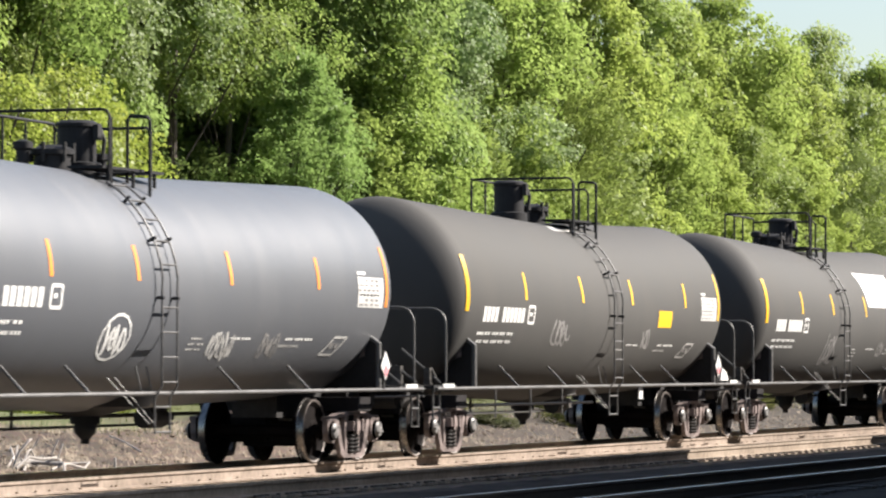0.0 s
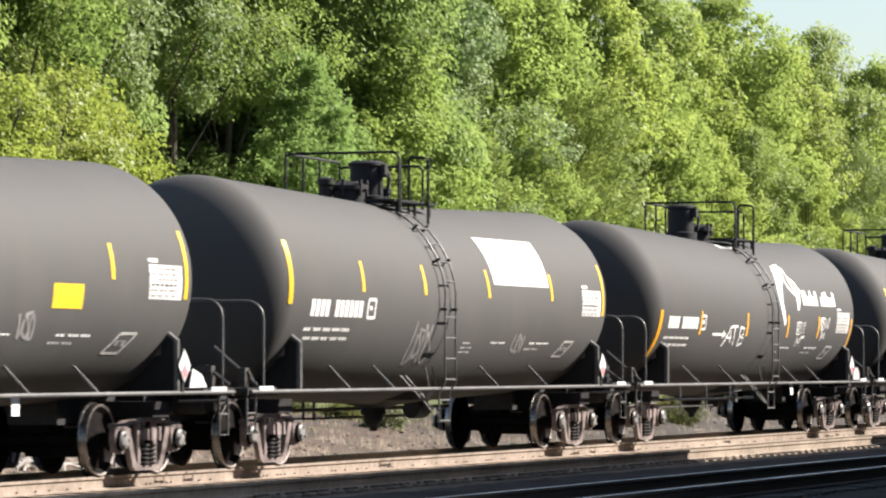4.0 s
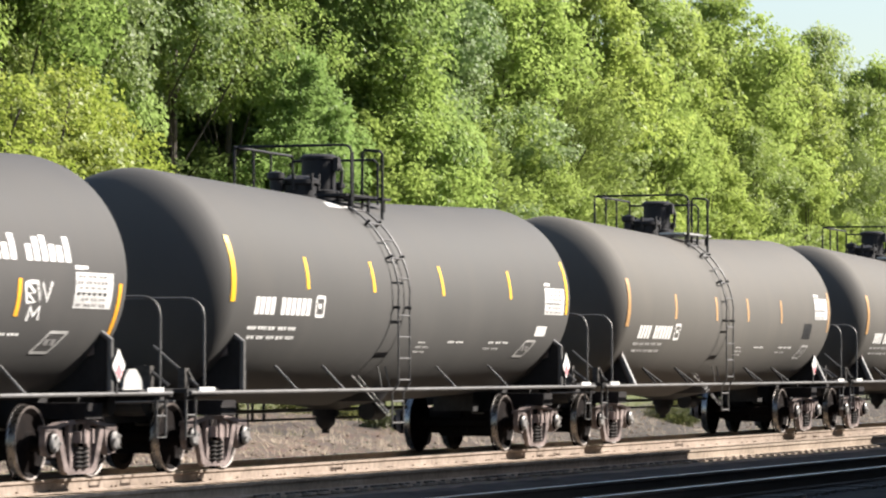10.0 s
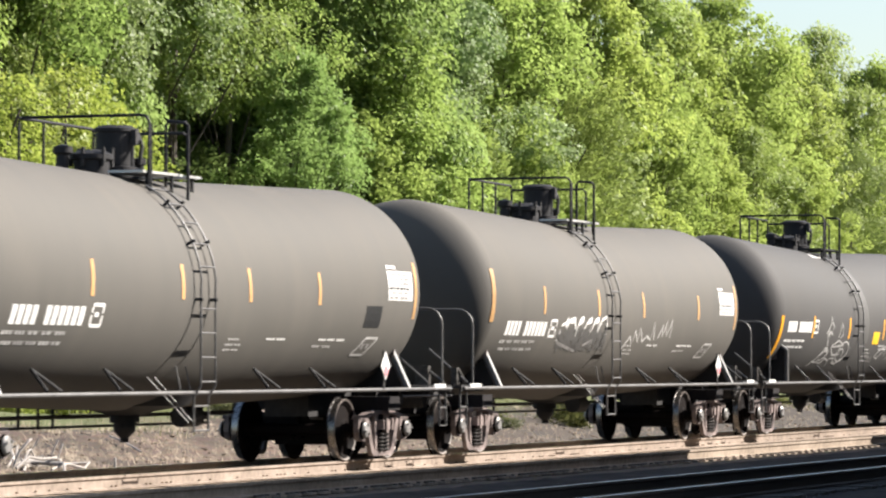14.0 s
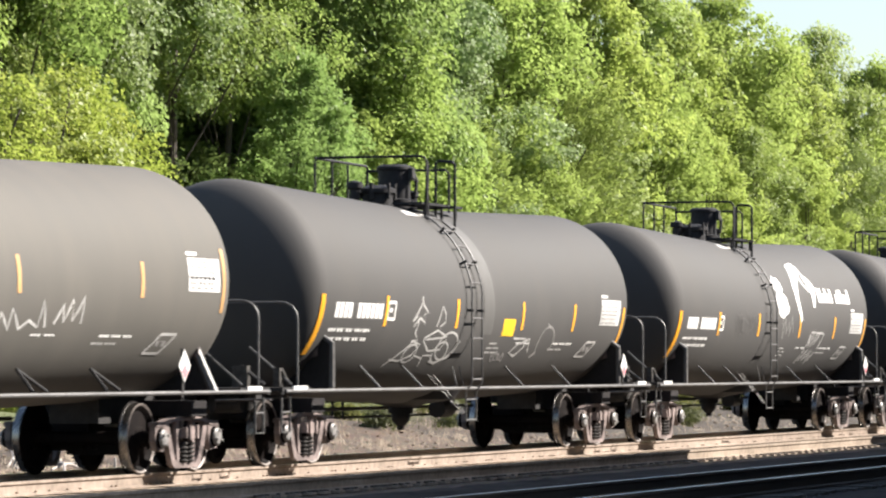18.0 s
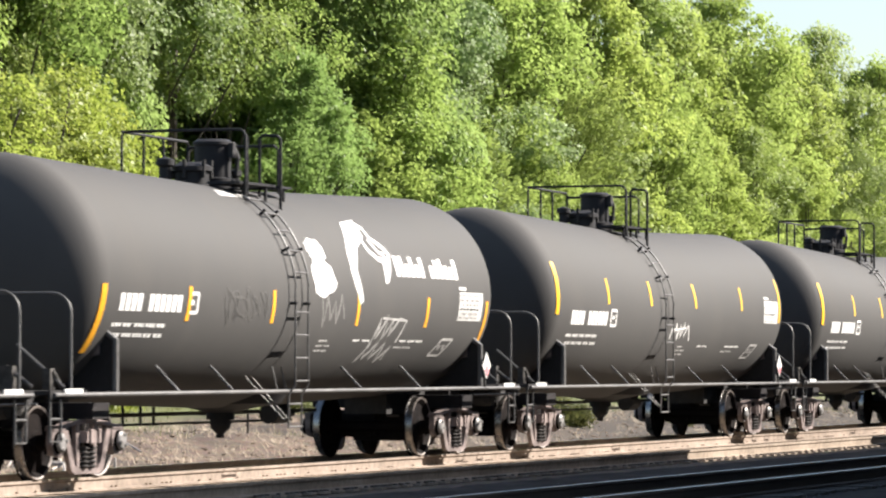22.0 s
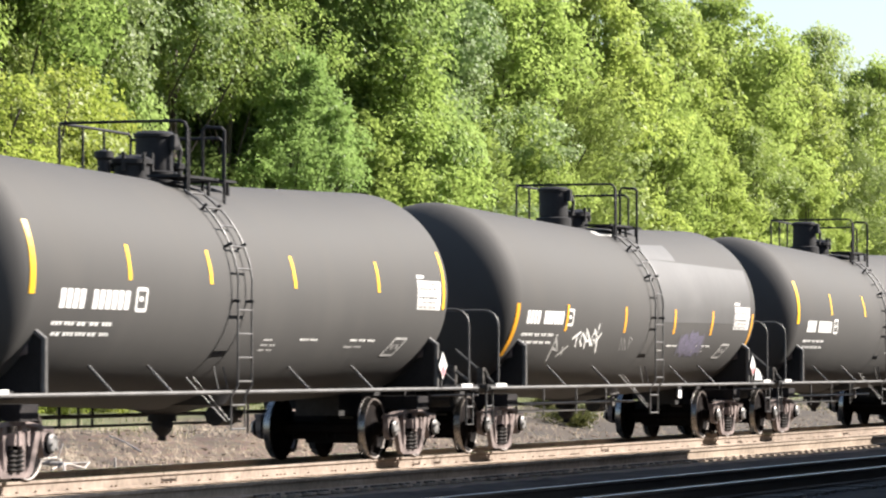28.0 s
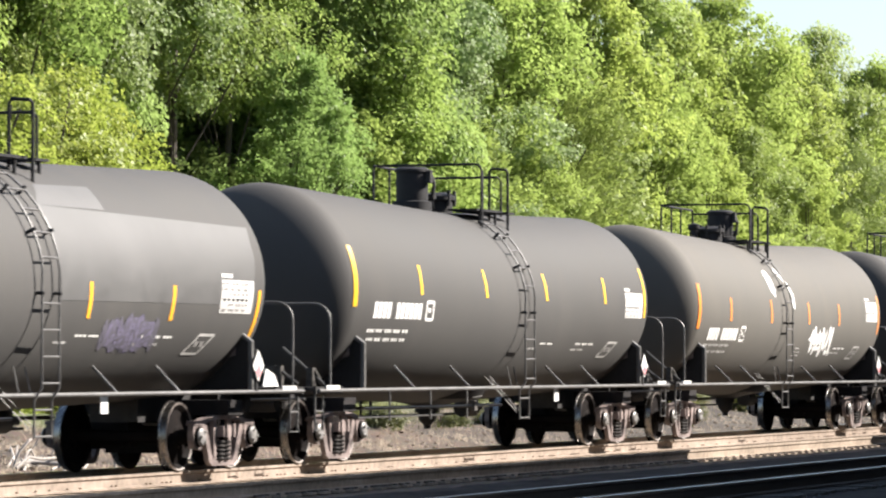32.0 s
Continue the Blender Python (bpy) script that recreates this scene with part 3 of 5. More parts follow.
# pattern, paint, height of the reflective stripes, what the marks look like
ROSTER = [("plain", "grey", "high", "glossy grey-black tank car with orange stripes and a scrawled oval"),
          ("forward", "black", "high", "dusty black tank car with a yellow square on its side"),
          ("plain", "black", "high", "dusty black tank car with a big white rectangle on its side"),
          ("forward", "deep", "low", "black tank car with white emblem and an arrow scrawl"),
          ("plain", "black", "high", "dusty black tank car with yellow stripes and white stencils"),
          ("bracket", "tan", "middle", "tan-dusted tank car with pale deck and a dark patch"),
          ("bracket", "tan", "middle", "tan-dusted tank car with white scrawls along its side"),
          ("plain", "deep", "low", "black tank car with white outline scrawls and yellow square"),
          ("plain", "deep", "low", "black tank car with white emblem, white blot and scrawl"),
          ("plain", "deep", "high", "black tank car with a white scrawl beside its ladder"),
          ("plain", "deep", "high", "plain black tank car with yellow stripes and white stencils"),
          ("forward", "deep", "low", "black tank car with a pale repainted area and scrawls"),
          ("forward", "deep", "high", "plain black tank car with yellow-white stripes"),
          ("plain", "tan", "middle", "dusty grey tank car with white blots near its ladder"),
          ("plain", "deep", "high", "black tank car with yellow stripes and white stencils"),
          ("plain", "deep", "high", "black tank car with yellow stripes and white stencils")]
SHIFT = {}
INNER = [(-4.33, -1.77, 1.25, 4.4), (-4.47, -1.4, 1.5, 4.85), (-4.52, -1.87, 1.1, 4.28), (-4.7, -1.41, 1.72, 4.27), (-4.65, -2.02, 0.98, 4.18), (-4.4, -1.62, 0.65, 3.2), (-4.73, -1.73, 0.95, 4.5),
         (-4.76, -1.64, 1.56, 4.3), (-4.68, -1.8, 1.44, 4.4)]
LATER = {9: (-4.48, -1.88, 1.04, 4.26), 10: (-4.54, -1.94, 1.03, 4.3), 11: (-4.72, -1.39, 1.71, 4.25), 12: (-4.55, -1.52, 1.52, 4.75), 13: (-5.15, -2.1, 0.92, 3.5), 14: (-4.6, -1.9, 1.1, 4.3), 15: (-4.6, -1.9, 1.1, 4.3)}
CARS = []


def words(x0, x1, a, tall, breaks, rng, lift=0.004):
    """A line of small writing as one strip of plain bars that hang from a thin top line."""
    v, f, x = [], [], x0
    w = (x1 - x0) / breaks
    spans = []
    for k in range(breaks):
        end = x0 + w * (k + 0.7 + 0.2 * rng.random())
        n = max(1, int((end - x0 - w * k) / 0.09)) if tall < 2.2 else 1
        step = (end - x0 - w * k) / n
        for q in range(n):
            left = x0 + w * k + step * q
            spans += [(left, left + step * 0.72, tall * rng.uniform(0.85, 1)), (left + step * 0.72, left + step, tall * 0.12)]
        if k < breaks - 1:
            spans.append((end, x0 + w * (k + 1), tall * 0.08))
    while spans[-1][2] < tall * 0.2:
        spans.pop()
    v.append(on_skin(spans[0][0], radians(a), lift))
    for left, right, h in spans:
        top = len(v) - 1 if len(v) == 1 else len(v) - 3
        v += [on_skin(right, radians(a), lift), on_skin(left, radians(a - h), lift), on_skin(right, radians(a - h), lift)]
        k = len(v)
        f.append((top, k - 2, k - 1, k - 3))
    return v, f


def outline(x0, x1, a0, a1, width, lean=0.0):
    c = [(x0, a0), (x1, a0), (x1 + lean, a1), (x0 + lean, a1), (x0, a0)]
    return geo(*[stroke([p, q], width) for p, q in zip(c, c[1:])])


def scrawl(x0, x1, a0, a1, loops, width, seed):
    """One loose spray line that loops along the shell."""
    rng = random.Random(seed)
    n, pts = max(2, loops), []
    for k in range(n):
        cx, ca = x0 + (x1 - x0) * (k + 0.5) / n, (a0 + a1) / 2
        w, h = (x1 - x0) / n * rng.uniform(0.5, 1.0), (a1 - a0) * rng.uniform(0.3, 0.55)
        ph, turns, lean = rng.uniform(0, 6.28), rng.uniform(0.5, 1.3), rng.uniform(-0.5, 0.5)
        for i in range(15):
            q = ph + turns * 6.28 * i / 14
            pts.append((cx + w * 0.6 * math.sin(q) + lean * w * math.cos(2 * q), ca + h * math.cos(q * 1.3) + rng.uniform(-1, 1)))
    return stroke(pts, width)


def blot(cx, ca, w, h, seed, n=24):
    """A filled, uneven patch of paint."""
    rng = random.Random(seed)
    v, f = [on_skin(cx, radians(ca), 0.006)], []
    for ring in (0.5, 1.0):
        for k in range(n):
            q = 2 * math.pi * k / n
            r = ring * (1 + (rng.uniform(-0.14, 0.14) if ring == 1 else 0))
            v.append(on_skin(cx + w / 2 * r * math.cos(q), radians(ca + h / 2 * r * math.sin(q)), 0.006))
    f += [(0, 1 + k, 1 + (k + 1) % n) for k in range(n)]
    f += [(1 + k, 1 + n + k, 1 + n + (k + 1) % n, 1 + (k + 1) % n) for k in range(n)]
    return v, f


def ribbon(left, right, dx=0.0, da=0.0, lift=0.006):
    """A filled band on the shell between two lines of (x, degrees)."""
    rows = []
    for (p0, p1), (q0, q1) in zip(zip(left, left[1:]), zip(right, right[1:])):
        n = max(1, int(abs(p1[1] - p0[1]) / 3))
        rows += [[p0[k] + (p1[k] - p0[k]) * i / n for k in (0, 1)] + [q0[k] + (q1[k] - q0[k]) * i / n for k in (0, 1)] for i in range(n)]
    rows.append([*left[-1], *right[-1]])
    m = max(3, int(max(abs(r[2] - r[0]) for r in rows) / 0.35))
    v = [on_skin(x0 + dx + (x1 - x0) * k / m, radians(a0 + da + (a1 - a0) * k / m), lift) for x0, a0, x1, a1 in rows for k in range(m + 1)]
    return v, [(i * (m + 1) + k, i * (m + 1) + k + 1, (i + 1) * (m + 1) + k + 1, (i + 1) * (m + 1) + k) for i in range(len(rows) - 1) for k in range(m)]


def stripes(car, i, kind, level, colour):
    inner = INNER[i] if i < len(INNER) else LATER[i]
    e0, e1, m0, m1 = {"high": (28, -6, 19, 2), "low": (0, -34, 0.5, -16.5), "middle": (20, -12, 11, -6)}[level]
    part("end_stripe", patch(-7.36, -7.26, e0, e1, 0.006), colour, car, "long reflective stripe at the tank end")
    part("end_stripe", patch(7.07, 7.17, e0, e1 * (0.73 if level == "low" else 1), 0.006), colour, car, "long reflective stripe at the tank end")
    for x in inner:
        part("reflective_stripe", patch(x - 0.05, x + 0.05, m0, m1, 0.006), colour, car)


def emblem(car, dx, da):
    """A white emblem, a bent limb with a hand, and a row of bars beside it."""
    s = lambda pts, w: stroke([(x + dx, a + da) for x, a in pts], w)
    head = ribbon([(1.69, 41), (1.42, 30), (1.2, 21), (1.13, 10), (1.2, 2), (1.4, -8)], [(2.3, 44), (2.18, 31), (1.68, 23.5), (1.38, 11), (1.44, 3), (1.52, -6)], dx, da)
    arm = [s([(2.2, 42), (2.42, 38), (2.44, 31), (2.75, 25.5), (2.92, 20)], 0.09), s([(2.05, 30), (2.1, 23), (2.38, 18), (2.6, 17)], 0.08), s([(2.3, 30), (2.5, 22), (2.7, 21)], 0.06)]
    fist = ribbon([(2.52, 19), (2.5, 12), (2.47, 4)], [(2.9, 20.5), (2.78, 12), (2.62, 5)], dx, da)
    part("emblem", geo(head, fist, *arm), WHITE, car, "white painted emblem")
    tall = (12, 12, 7.5, 12, 7.5, 12, 0, 7.5, 11, 12, 8, 7.5, 12)
    w = 2.75 / len(tall)
    for k, h in enumerate(tall):
        if h:
            part("emblem_bar", patch(3.0 + dx + w * k, 3.0 + dx + w * (k + 0.7), 8.6 + da, 8.6 + da + h), WHITE, car, "white bar of a painted company name")


def mark(car, i):
    kind, paint, level, label = ROSTER[i]
    rng = random.Random(100 + i)
    tagged(car, label, "tank car", "tank cars of the train")
    stripes(car, i, kind, level, ORANGE if i in (0, 13) else FADED if i in (5, 6) else AMBER if level == "low" else YELLOW)
    dark = {"middle": -8}.get(level, 0)
    n0 = (-6.55, -4.5, -3 + dark, -12 + dark)
    if level == "low":
        n0 = (-6.85, -4.9, -4, -12.3)
    w = (n0[1] - n0[0]) / 11
    for k in range(11):
        if k != 4:
            part("number_bar", patch(n0[0] + w * (k + 0.14), n0[0] + w * (k + 0.88), n0[2], n0[3]), WHITE, car, "white bar of the car's stencilled number")
    part("stencil_box", outline(n0[1] + 0.2, n0[1] + 0.5, n0[3], n0[2] + 1, 0.045), WHITE, car)
    part("stencil_box_mark", words(n0[1] + 0.27, n0[1] + 0.45, (n0[2] + n0[3]) / 2 + 2, 2.5, 1, rng), WHITE, car)
    for k, a in enumerate((-18.2 + dark * 0.6, -23.3 + dark * 0.6)):
        part("stencil_line", words(n0[0] - 0.05 + 0.1 * k, n0[1] - 0.3, a, 2.0, 5, rng), WHITE if paint != "tan" else CHALK, car, "line of small white stencil bars")
    part("stencil_line", words(1.5, 2.3, -24.5, 1.2, 2, rng), WHITE, car)
    part("stencil_line", words(3.5, 4.6, -24.3, 1.4, 3, rng), WHITE, car)
    part("stencil_line", words(3.35, 4.2, -28.3, 1.4, 2, rng), CHALK, car)
    part("stencil_line", geo(words(0.15, 0.6, -25, 1.2, 1, rng), words(0.1, 0.75, -28, 1.2, 2, rng), words(0.1, 0.7, -31, 1.2, 2, rng)) if kind != "forward" else words(0.95, 1.4, -28, 1.2, 2, rng), CHALK, car)
    part("test_box", outline(5.1, 5.6, -34, -23.5, 0.04, 0.3), CHALK, car, "slanted outlined stencil box")
    part("test_box_mark", words(5.35, 5.75, -27, 3.5, 2, rng), PALE, car)
    d0, d1 = ((5.95, 6.98) if level != "low" else (5.8, 6.9))
    up, low = {"high": (13, -6.5), "low": (7.5, -12), "middle": (17.5, -2)}[level]
    part("data_panel", patch(d0, d1, low, up - 3, 0.005), PANEL, car, "pale stencilled data panel", True)
    for k in range(6):
        a = up - 4.4 - (up - low - 4) * k / 6
        x = d0 + (0.06 if k % 2 else 0.3 * rng.random())
        part("data_line", words(x, d1 - 0.12, a, (up - low) * (0.05 + 0.03 * rng.random()), 3 + k % 4, rng, 0.009), DARKMARK if k == 3 else PALE, car)
    part("data_line", words(d0, d0 + 0.45, up, 2.0, 1, rng), WHITE, car)
    if level == "low" or i in (1, 4):
        lx = KINDS[kind]["ladder"]
        part("worn_patch", patch(lx - 1.0, lx + 0.25, 59, 66, 0.005, 0.03), CHALK, car, "pale worn paint below the platform", True)
    if i == 0:
        part("scrawl", geo(stroke([(-2.2 + 0.42 * math.sin(q * 0.5), -26 + 12 * math.cos(q * 0.5)) for q in range(14)], 0.04), scrawl(-2.5, -1.9, -36, -18, 4, 0.05, 3)), WHITE, car, "white scrawled oval")
        part("scrawl", scrawl(0.8, 1.7, -38, -21, 5, 0.045, 4), CHALK, car)
        part("scrawl", scrawl(2.7, 3.3, -36, -22, 4, 0.04, 5), PALE, car)
    if i == 1:
        part("yellow_square", patch(3.15, 4.0, -12.2, -0.9), YELLOW, car, "solid yellow square panel")
        part("scrawl", scrawl(-2.9, -2.0, -26, -10, 4, 0.05, 6), PALE, car)
        part("scrawl", scrawl(2.3, 2.8, -30, -12, 3, 0.05, 7), PALE, car)
    if i == 2:
        part("white_rectangle", patch(1.4, 4.15, 10.3, 42), WHITE, car, "large painted white rectangle", True)
        part("scrawl", scrawl(-2.2, -1.3, -40, -14, 4, 0.045, 8), PALE, car)
        part("scrawl", scrawl(2.6, 3.2, -32, -18, 3, 0.04, 9), PALE, car)
    if i == 3:
        emblem(car, 0, 0)
        part("arrow_scrawl", geo(stroke([(-3.8, -15.8), (-2.9, -15.8)], 0.05), stroke([(-3.1, -13.5), (-2.88, -15.8), (-3.1, -18)], 0.05)), WHITE, car, "white sprayed arrow")
        part("letter_scrawl", geo(stroke([(-2.95, -25), (-2.6, -10.5), (-2.45, -22)], 0.05), stroke([(-2.85, -18), (-2.45, -18)], 0.045), stroke([(-2.6, -10), (-2.1, -9.5)], 0.05), stroke([(-2.3, -10), (-2.2, -24)], 0.05),
                                  stroke([(-1.9, -10), (-1.85, -24), (-1.6, -22), (-1.6, -18), (-1.85, -17), (-1.62, -15), (-1.62, -11), (-1.9, -10)], 0.048)), WHITE, car, "white sprayed letters ATB")
        part("scrawl", stroke([(2.45, -5), (2.5, -14), (2.75, -14), (2.5, -10), (2.72, -9.5), (2.47, -5), (2.75, -4.5), (2.85, -14), (2.9, -5), (3.05, -14), (3.1, -4)], 0.05), WHITE, car)
        part("scrawl", stroke([(2.6, -23.5), (2.62, -16.5), (2.76, -21), (2.9, -16.2), (2.92, -23), (2.95, -16.3), (3.2, -16)], 0.05), WHITE, car)
        part("scrawl", stroke([(4.42, -1), (4.5, -10), (4.72, -10), (4.5, -6), (4.7, -5.6), (4.45, -1), (4.75, -0.8), (4.85, -9), (4.9, -1), (5.05, -9), (5.15, -0.5)], 0.05), WHITE, car)
        part("scrawl", stroke([(4.6, -18.5), (4.62, -12), (4.74, -16), (4.88, -12), (4.9, -18)], 0.05), WHITE, car)
    if i == 4:
        part("white_square", patch(5.7, 6.25, -20.2, -13.8), WHITE, car)
    if i == 5:
        part("dark_patch", patch(5.1, 5.75, -17.5, -5.5), DARKMARK, car, "dark square patch")
    if i == 6:
        part("spray_haze", scrawl(-3.8, -1.1, -30, -14, 22, 0.06, 42), PALE_WASH, car, "faint pale spray haze")
        hump = [(-3.8, -23), (-3.69, -12.5), (-3.5, -11), (-3.4, -20), (-3.35, -9.5), (-3.05, -8.7), (-2.88, -19), (-2.81, -11.3), (-2.58, -7.7), (-2.49, -18.3), (-2.37, -11), (-2.12, -8), (-2.09, -18), (-1.93, -9.4), (-1.72, -7.9), (-1.71, -16.5), (-1.53, -8.5), (-1.27, -6.2), (-1.19, -17.7)]
        part("scrawl", geo(stroke(hump, 0.055), stroke([(-3.5, -12.5), (-3.4, -9)], 0.12), stroke([(-3.3, -10), (-3.05, -9)], 0.1), stroke([(-2.8, -11), (-2.58, -8)], 0.11), stroke([(-2.3, -10), (-2.1, -8.6)], 0.1), stroke([(-1.9, -9.4), (-1.7, -8.4)], 0.1)), WHITE, car, "white sprayed row of humps")
        part("scrawl", geo(stroke([(-3.75, -24), (-3.2, -27), (-2.6, -30), (-2.5, -24)], 0.05), stroke([(-2.3, -26), (-1.9, -22), (-1.8, -28)], 0.05)), PALE, car)
        part("scrawl", geo(stroke([(-0.03, -28), (0.26, -18.7), (0.49, -25), (0.55, -14.8), (0.81, -23), (0.84, -13), (1.1, -22.3), (1.33, -18.3), (1.6, -21.3), (1.66, -9), (1.81, -21.3)], 0.045), stroke([(2.04, -19.6), (2.22, -10.2), (2.3, -18.7), (2.47, -7.8), (2.55, -17.8), (2.79, -6.8), (2.81, -19.3)], 0.05)), CHALK, car, "chalky sprayed zigzag")
    if i == 7:
        part("yellow_square", patch(0.62, 1.2, -20.6, -10), YELLOW, car, "yellow square panel")
        ring = lambda cx, ca, w, h, q0=0.0, q1=6.28: stroke([(cx + w * math.cos(q0 + (q1 - q0) * k / 18), ca + h * math.sin(q0 + (q1 - q0) * k / 18)) for k in range(19)], 0.035)
        part("scrawl", geo(stroke([(-3.55, -12), (-3.3, -4), (-3.25, 1), (-3.2, -4), (-2.98, -8), (-3.15, -9), (-3.05, -14), (-3.3, -11), (-3.5, -16), (-3.4, -10), (-3.6, -13)], 0.04), stroke([(-3.3, -11), (-3.35, -20), (-3.15, -24), (-3.4, -25)], 0.04)), CHALK, car, "white outline scrawl")
        part("scrawl", geo(stroke([(-2.5, -16), (-2.35, -4), (-2.2, -8), (-2.15, -13), (-2.35, -16)], 0.035), stroke([(-2.9, -23), (-2.4, -18), (-1.9, -22), (-2.9, -24), (-2.5, -31), (-2.0, -30), (-1.9, -23)], 0.035)), CHALK, car)
        part("scrawl", geo(stroke([(-4.0, -42), (-3.3, -25), (-2.95, -27), (-3.1, -34), (-3.5, -38), (-3.9, -37)], 0.035), ring(-3.2, -33, 0.25, 6), stroke([(-3.0, -34), (-2.6, -36), (-2.5, -42), (-2.6, -34), (-2.2, -34)], 0.03)), CHALK, car)
        part("scrawl", geo(ring(-1.75, -28, 0.42, 9), ring(-1.95, -32, 0.3, 7, 1, 8), stroke([(-2.2, -38), (-1.9, -40), (-1.5, -34), (-1.25, -24)], 0.03)), CHALK, car)
        part("scrawl", stroke([(1.3, -22), (1.9, -22), (2.1, -24), (1.7, -34), (1.35, -32), (1.6, -26), (2.15, -22), (2.3, -31)], 0.035), CHALK, car)
        part("scrawl", geo(ring(3.05, -25, 0.4, 11, -0.5, 3.9), stroke([(2.7, -33), (2.55, -35), (2.75, -31)], 0.05), stroke([(2.9, -12), (3.3, -16)], 0.025)), PALE, car)
        part("scrawl", scrawl(0.5, 1.2, -38, -31, 4, 0.03, 19), PALE, car)
        part("rust_wash", patch(-0.4, 0.1, -20, 60, 0.003), PALE_WASH, car, "pale worn wash beside the ladder", True)
    if i == 8:
        emblem(car, 0.1, 3)
        part("white_blot", geo(blot(0.08, 23.5, 0.64, 15, 3), blot(0.1, 9, 0.92, 21, 4)), WHITE, car, "white painted blot")
        part("scrawl", stroke([(0.0, -2), (0.1, -18), (0.2, 0), (0.35, -14), (0.5, -4), (0.6, -16), (0.75, 0), (0.9, -13)], 0.03), PALE, car)
        part("scrawl", geo(stroke([(2.2, -30), (2.45, -12), (2.4, -24), (2.72, -10), (2.66, -24), (2.98, -12), (2.92, -22), (3.22, -12), (3.55, -13), (3.32, -26)], 0.04), stroke([(2.5, -12), (3.5, -13)], 0.035)), CHALK, car, "white sprayed scrawl")
        part("scrawl", stroke([(2.0, -39), (2.3, -26), (2.25, -37), (2.6, -25), (2.55, -37), (2.9, -26), (2.85, -39), (3.2, -28), (3.1, -37)], 0.04), CHALK, car)
        part("scrawl", scrawl(-3.6, -2.0, -16, 1, 6, 0.025, 23), PALE_WASH, car)
    if i == 9:
        part("scrawl", geo(stroke([(-0.55, -20), (-0.45, -8), (-0.35, -17), (-0.2, -9), (-0.1, -20), (0.05, -10), (0.12, -19), (0.3, -8), (0.35, -18), (0.55, -10), (0.75, -21)], 0.045), stroke([(-0.5, -14), (0.4, -12)], 0.03)), WHITE, car, "white sprayed zigzag scrawl")
    if i == 11:
        part("repainted_area", geo(ribbon([(0.85, -8.5), (0.85, 0), (0.85, 10), (0.85, 20), (0.85, 30), (0.85, 37)], [(6.9, -7.5), (6.9, 0), (6.95, 8), (7.0, 16), (7.0, 25), (7.1, 33.5)], 0, 0, 0.003), ribbon([(0.85, 37), (1.1, 44), (1.3, 51)], [(2.75, 37), (2.8, 44), (2.85, 53)], 0, 0, 0.003)), REPAINT, car, "pale grey repainted area", True)
        word = [[(-4.19, -21.5), (-3.82, -16.6)], [(-3.98, -19), (-3.85, -27)], [(-3.7, -17.4), (-3.75, -22.2), (-3.55, -26.2), (-3.46, -22), (-3.7, -17.4)], [(-3.34, -28), (-3.54, -14.2), (-3.07, -26)], [(-3.44, -23), (-3.2, -22)],
                [(-3.05, -16), (-3.17, -22), (-2.98, -26), (-2.9, -22), (-3.02, -22)], [(-3.1, -14.8), (-2.88, -19.5), (-2.86, -11)], [(-2.88, -19.5), (-2.6, -31)], [(-2.86, -24), (-2.66, -17)]]
        part("scrawl", geo(*[stroke(p, 0.05) for p in word]), WHITE, car, "white sprayed letters TOAGY")
        part("scrawl", geo(stroke([(-5.05, -18.6), (-5.02, -30), (-4.9, -38)], 0.06), stroke([(-5.03, -21.8), (-4.67, -30), (-5.0, -28)], 0.05), stroke([(-4.6, -34), (-4.25, -26)], 0.05), stroke([(-4.5, -27), (-4.35, -33)], 0.04)), CHALK, car)
        part("scrawl", geo(stroke([(-1.32, -29), (-1.44, -19.8), (-1.13, -29), (-1.28, -19.8), (-0.97, -29)], 0.035), stroke([(-0.85, -28), (-0.97, -18.8), (-0.77, -21.3), (-0.89, -24.2)], 0.035)), PALE, car)
        part("spray_haze", scrawl(2.25, 3.95, -33, -15, 14, 0.07, 44), VIOLET_HAZE, car, "faint violet spray haze")
        part("scrawl", scrawl(2.4, 3.8, -32, -16, 8, 0.09, 28), VIOLET, car, "violet sprayed scrawl")
    if i in (1, 11):
        part("white_board", slab([(7.2, 1.18), (7.75, 1.18), (7.6, 1.34), (7.3, 1.42)], -1.57, -1.55), BALE, car, "small white board by the placard")
    if i == 3:
        part("grey_board", slab([(7.15, 1.16), (7.75, 1.16), (7.72, 1.3), (7.55, 1.42), (7.35, 1.42), (7.2, 1.3)], -1.57, -1.55), CHALK, car, "rounded grey board by the placard")
    if i == 13:
        part("white_blot", geo(blot(-1.7, 25, 0.45, 22, 5), stroke([(-0.7, 38), (-0.4, 28), (-0.15, 16), (-0.3, 6)], 0.16)), WHITE, car, "white painted blots")
        part("scrawl", geo(blot(1.7, -17, 1.3, 9, 7), scrawl(1.2, 3.3, -30, -8, 7, 0.1, 29)), WHITE, car, "white sprayed scrawl")


PALE_WASH = material("pale_wash", (0.088, 0.084, 0.078), 0.7, 0, 4, 0.2, 0.0, second=(0.07, 0.067, 0.062))
VIOLET_HAZE = material("violet_haze", (0.085, 0.078, 0.1), 0.7, 0, 6, 0.25, 0.0)
REPAINT = material("grey_repaint", (0.076, 0.074, 0.072), 0.65, 0, 5, 0.15, 0.0)


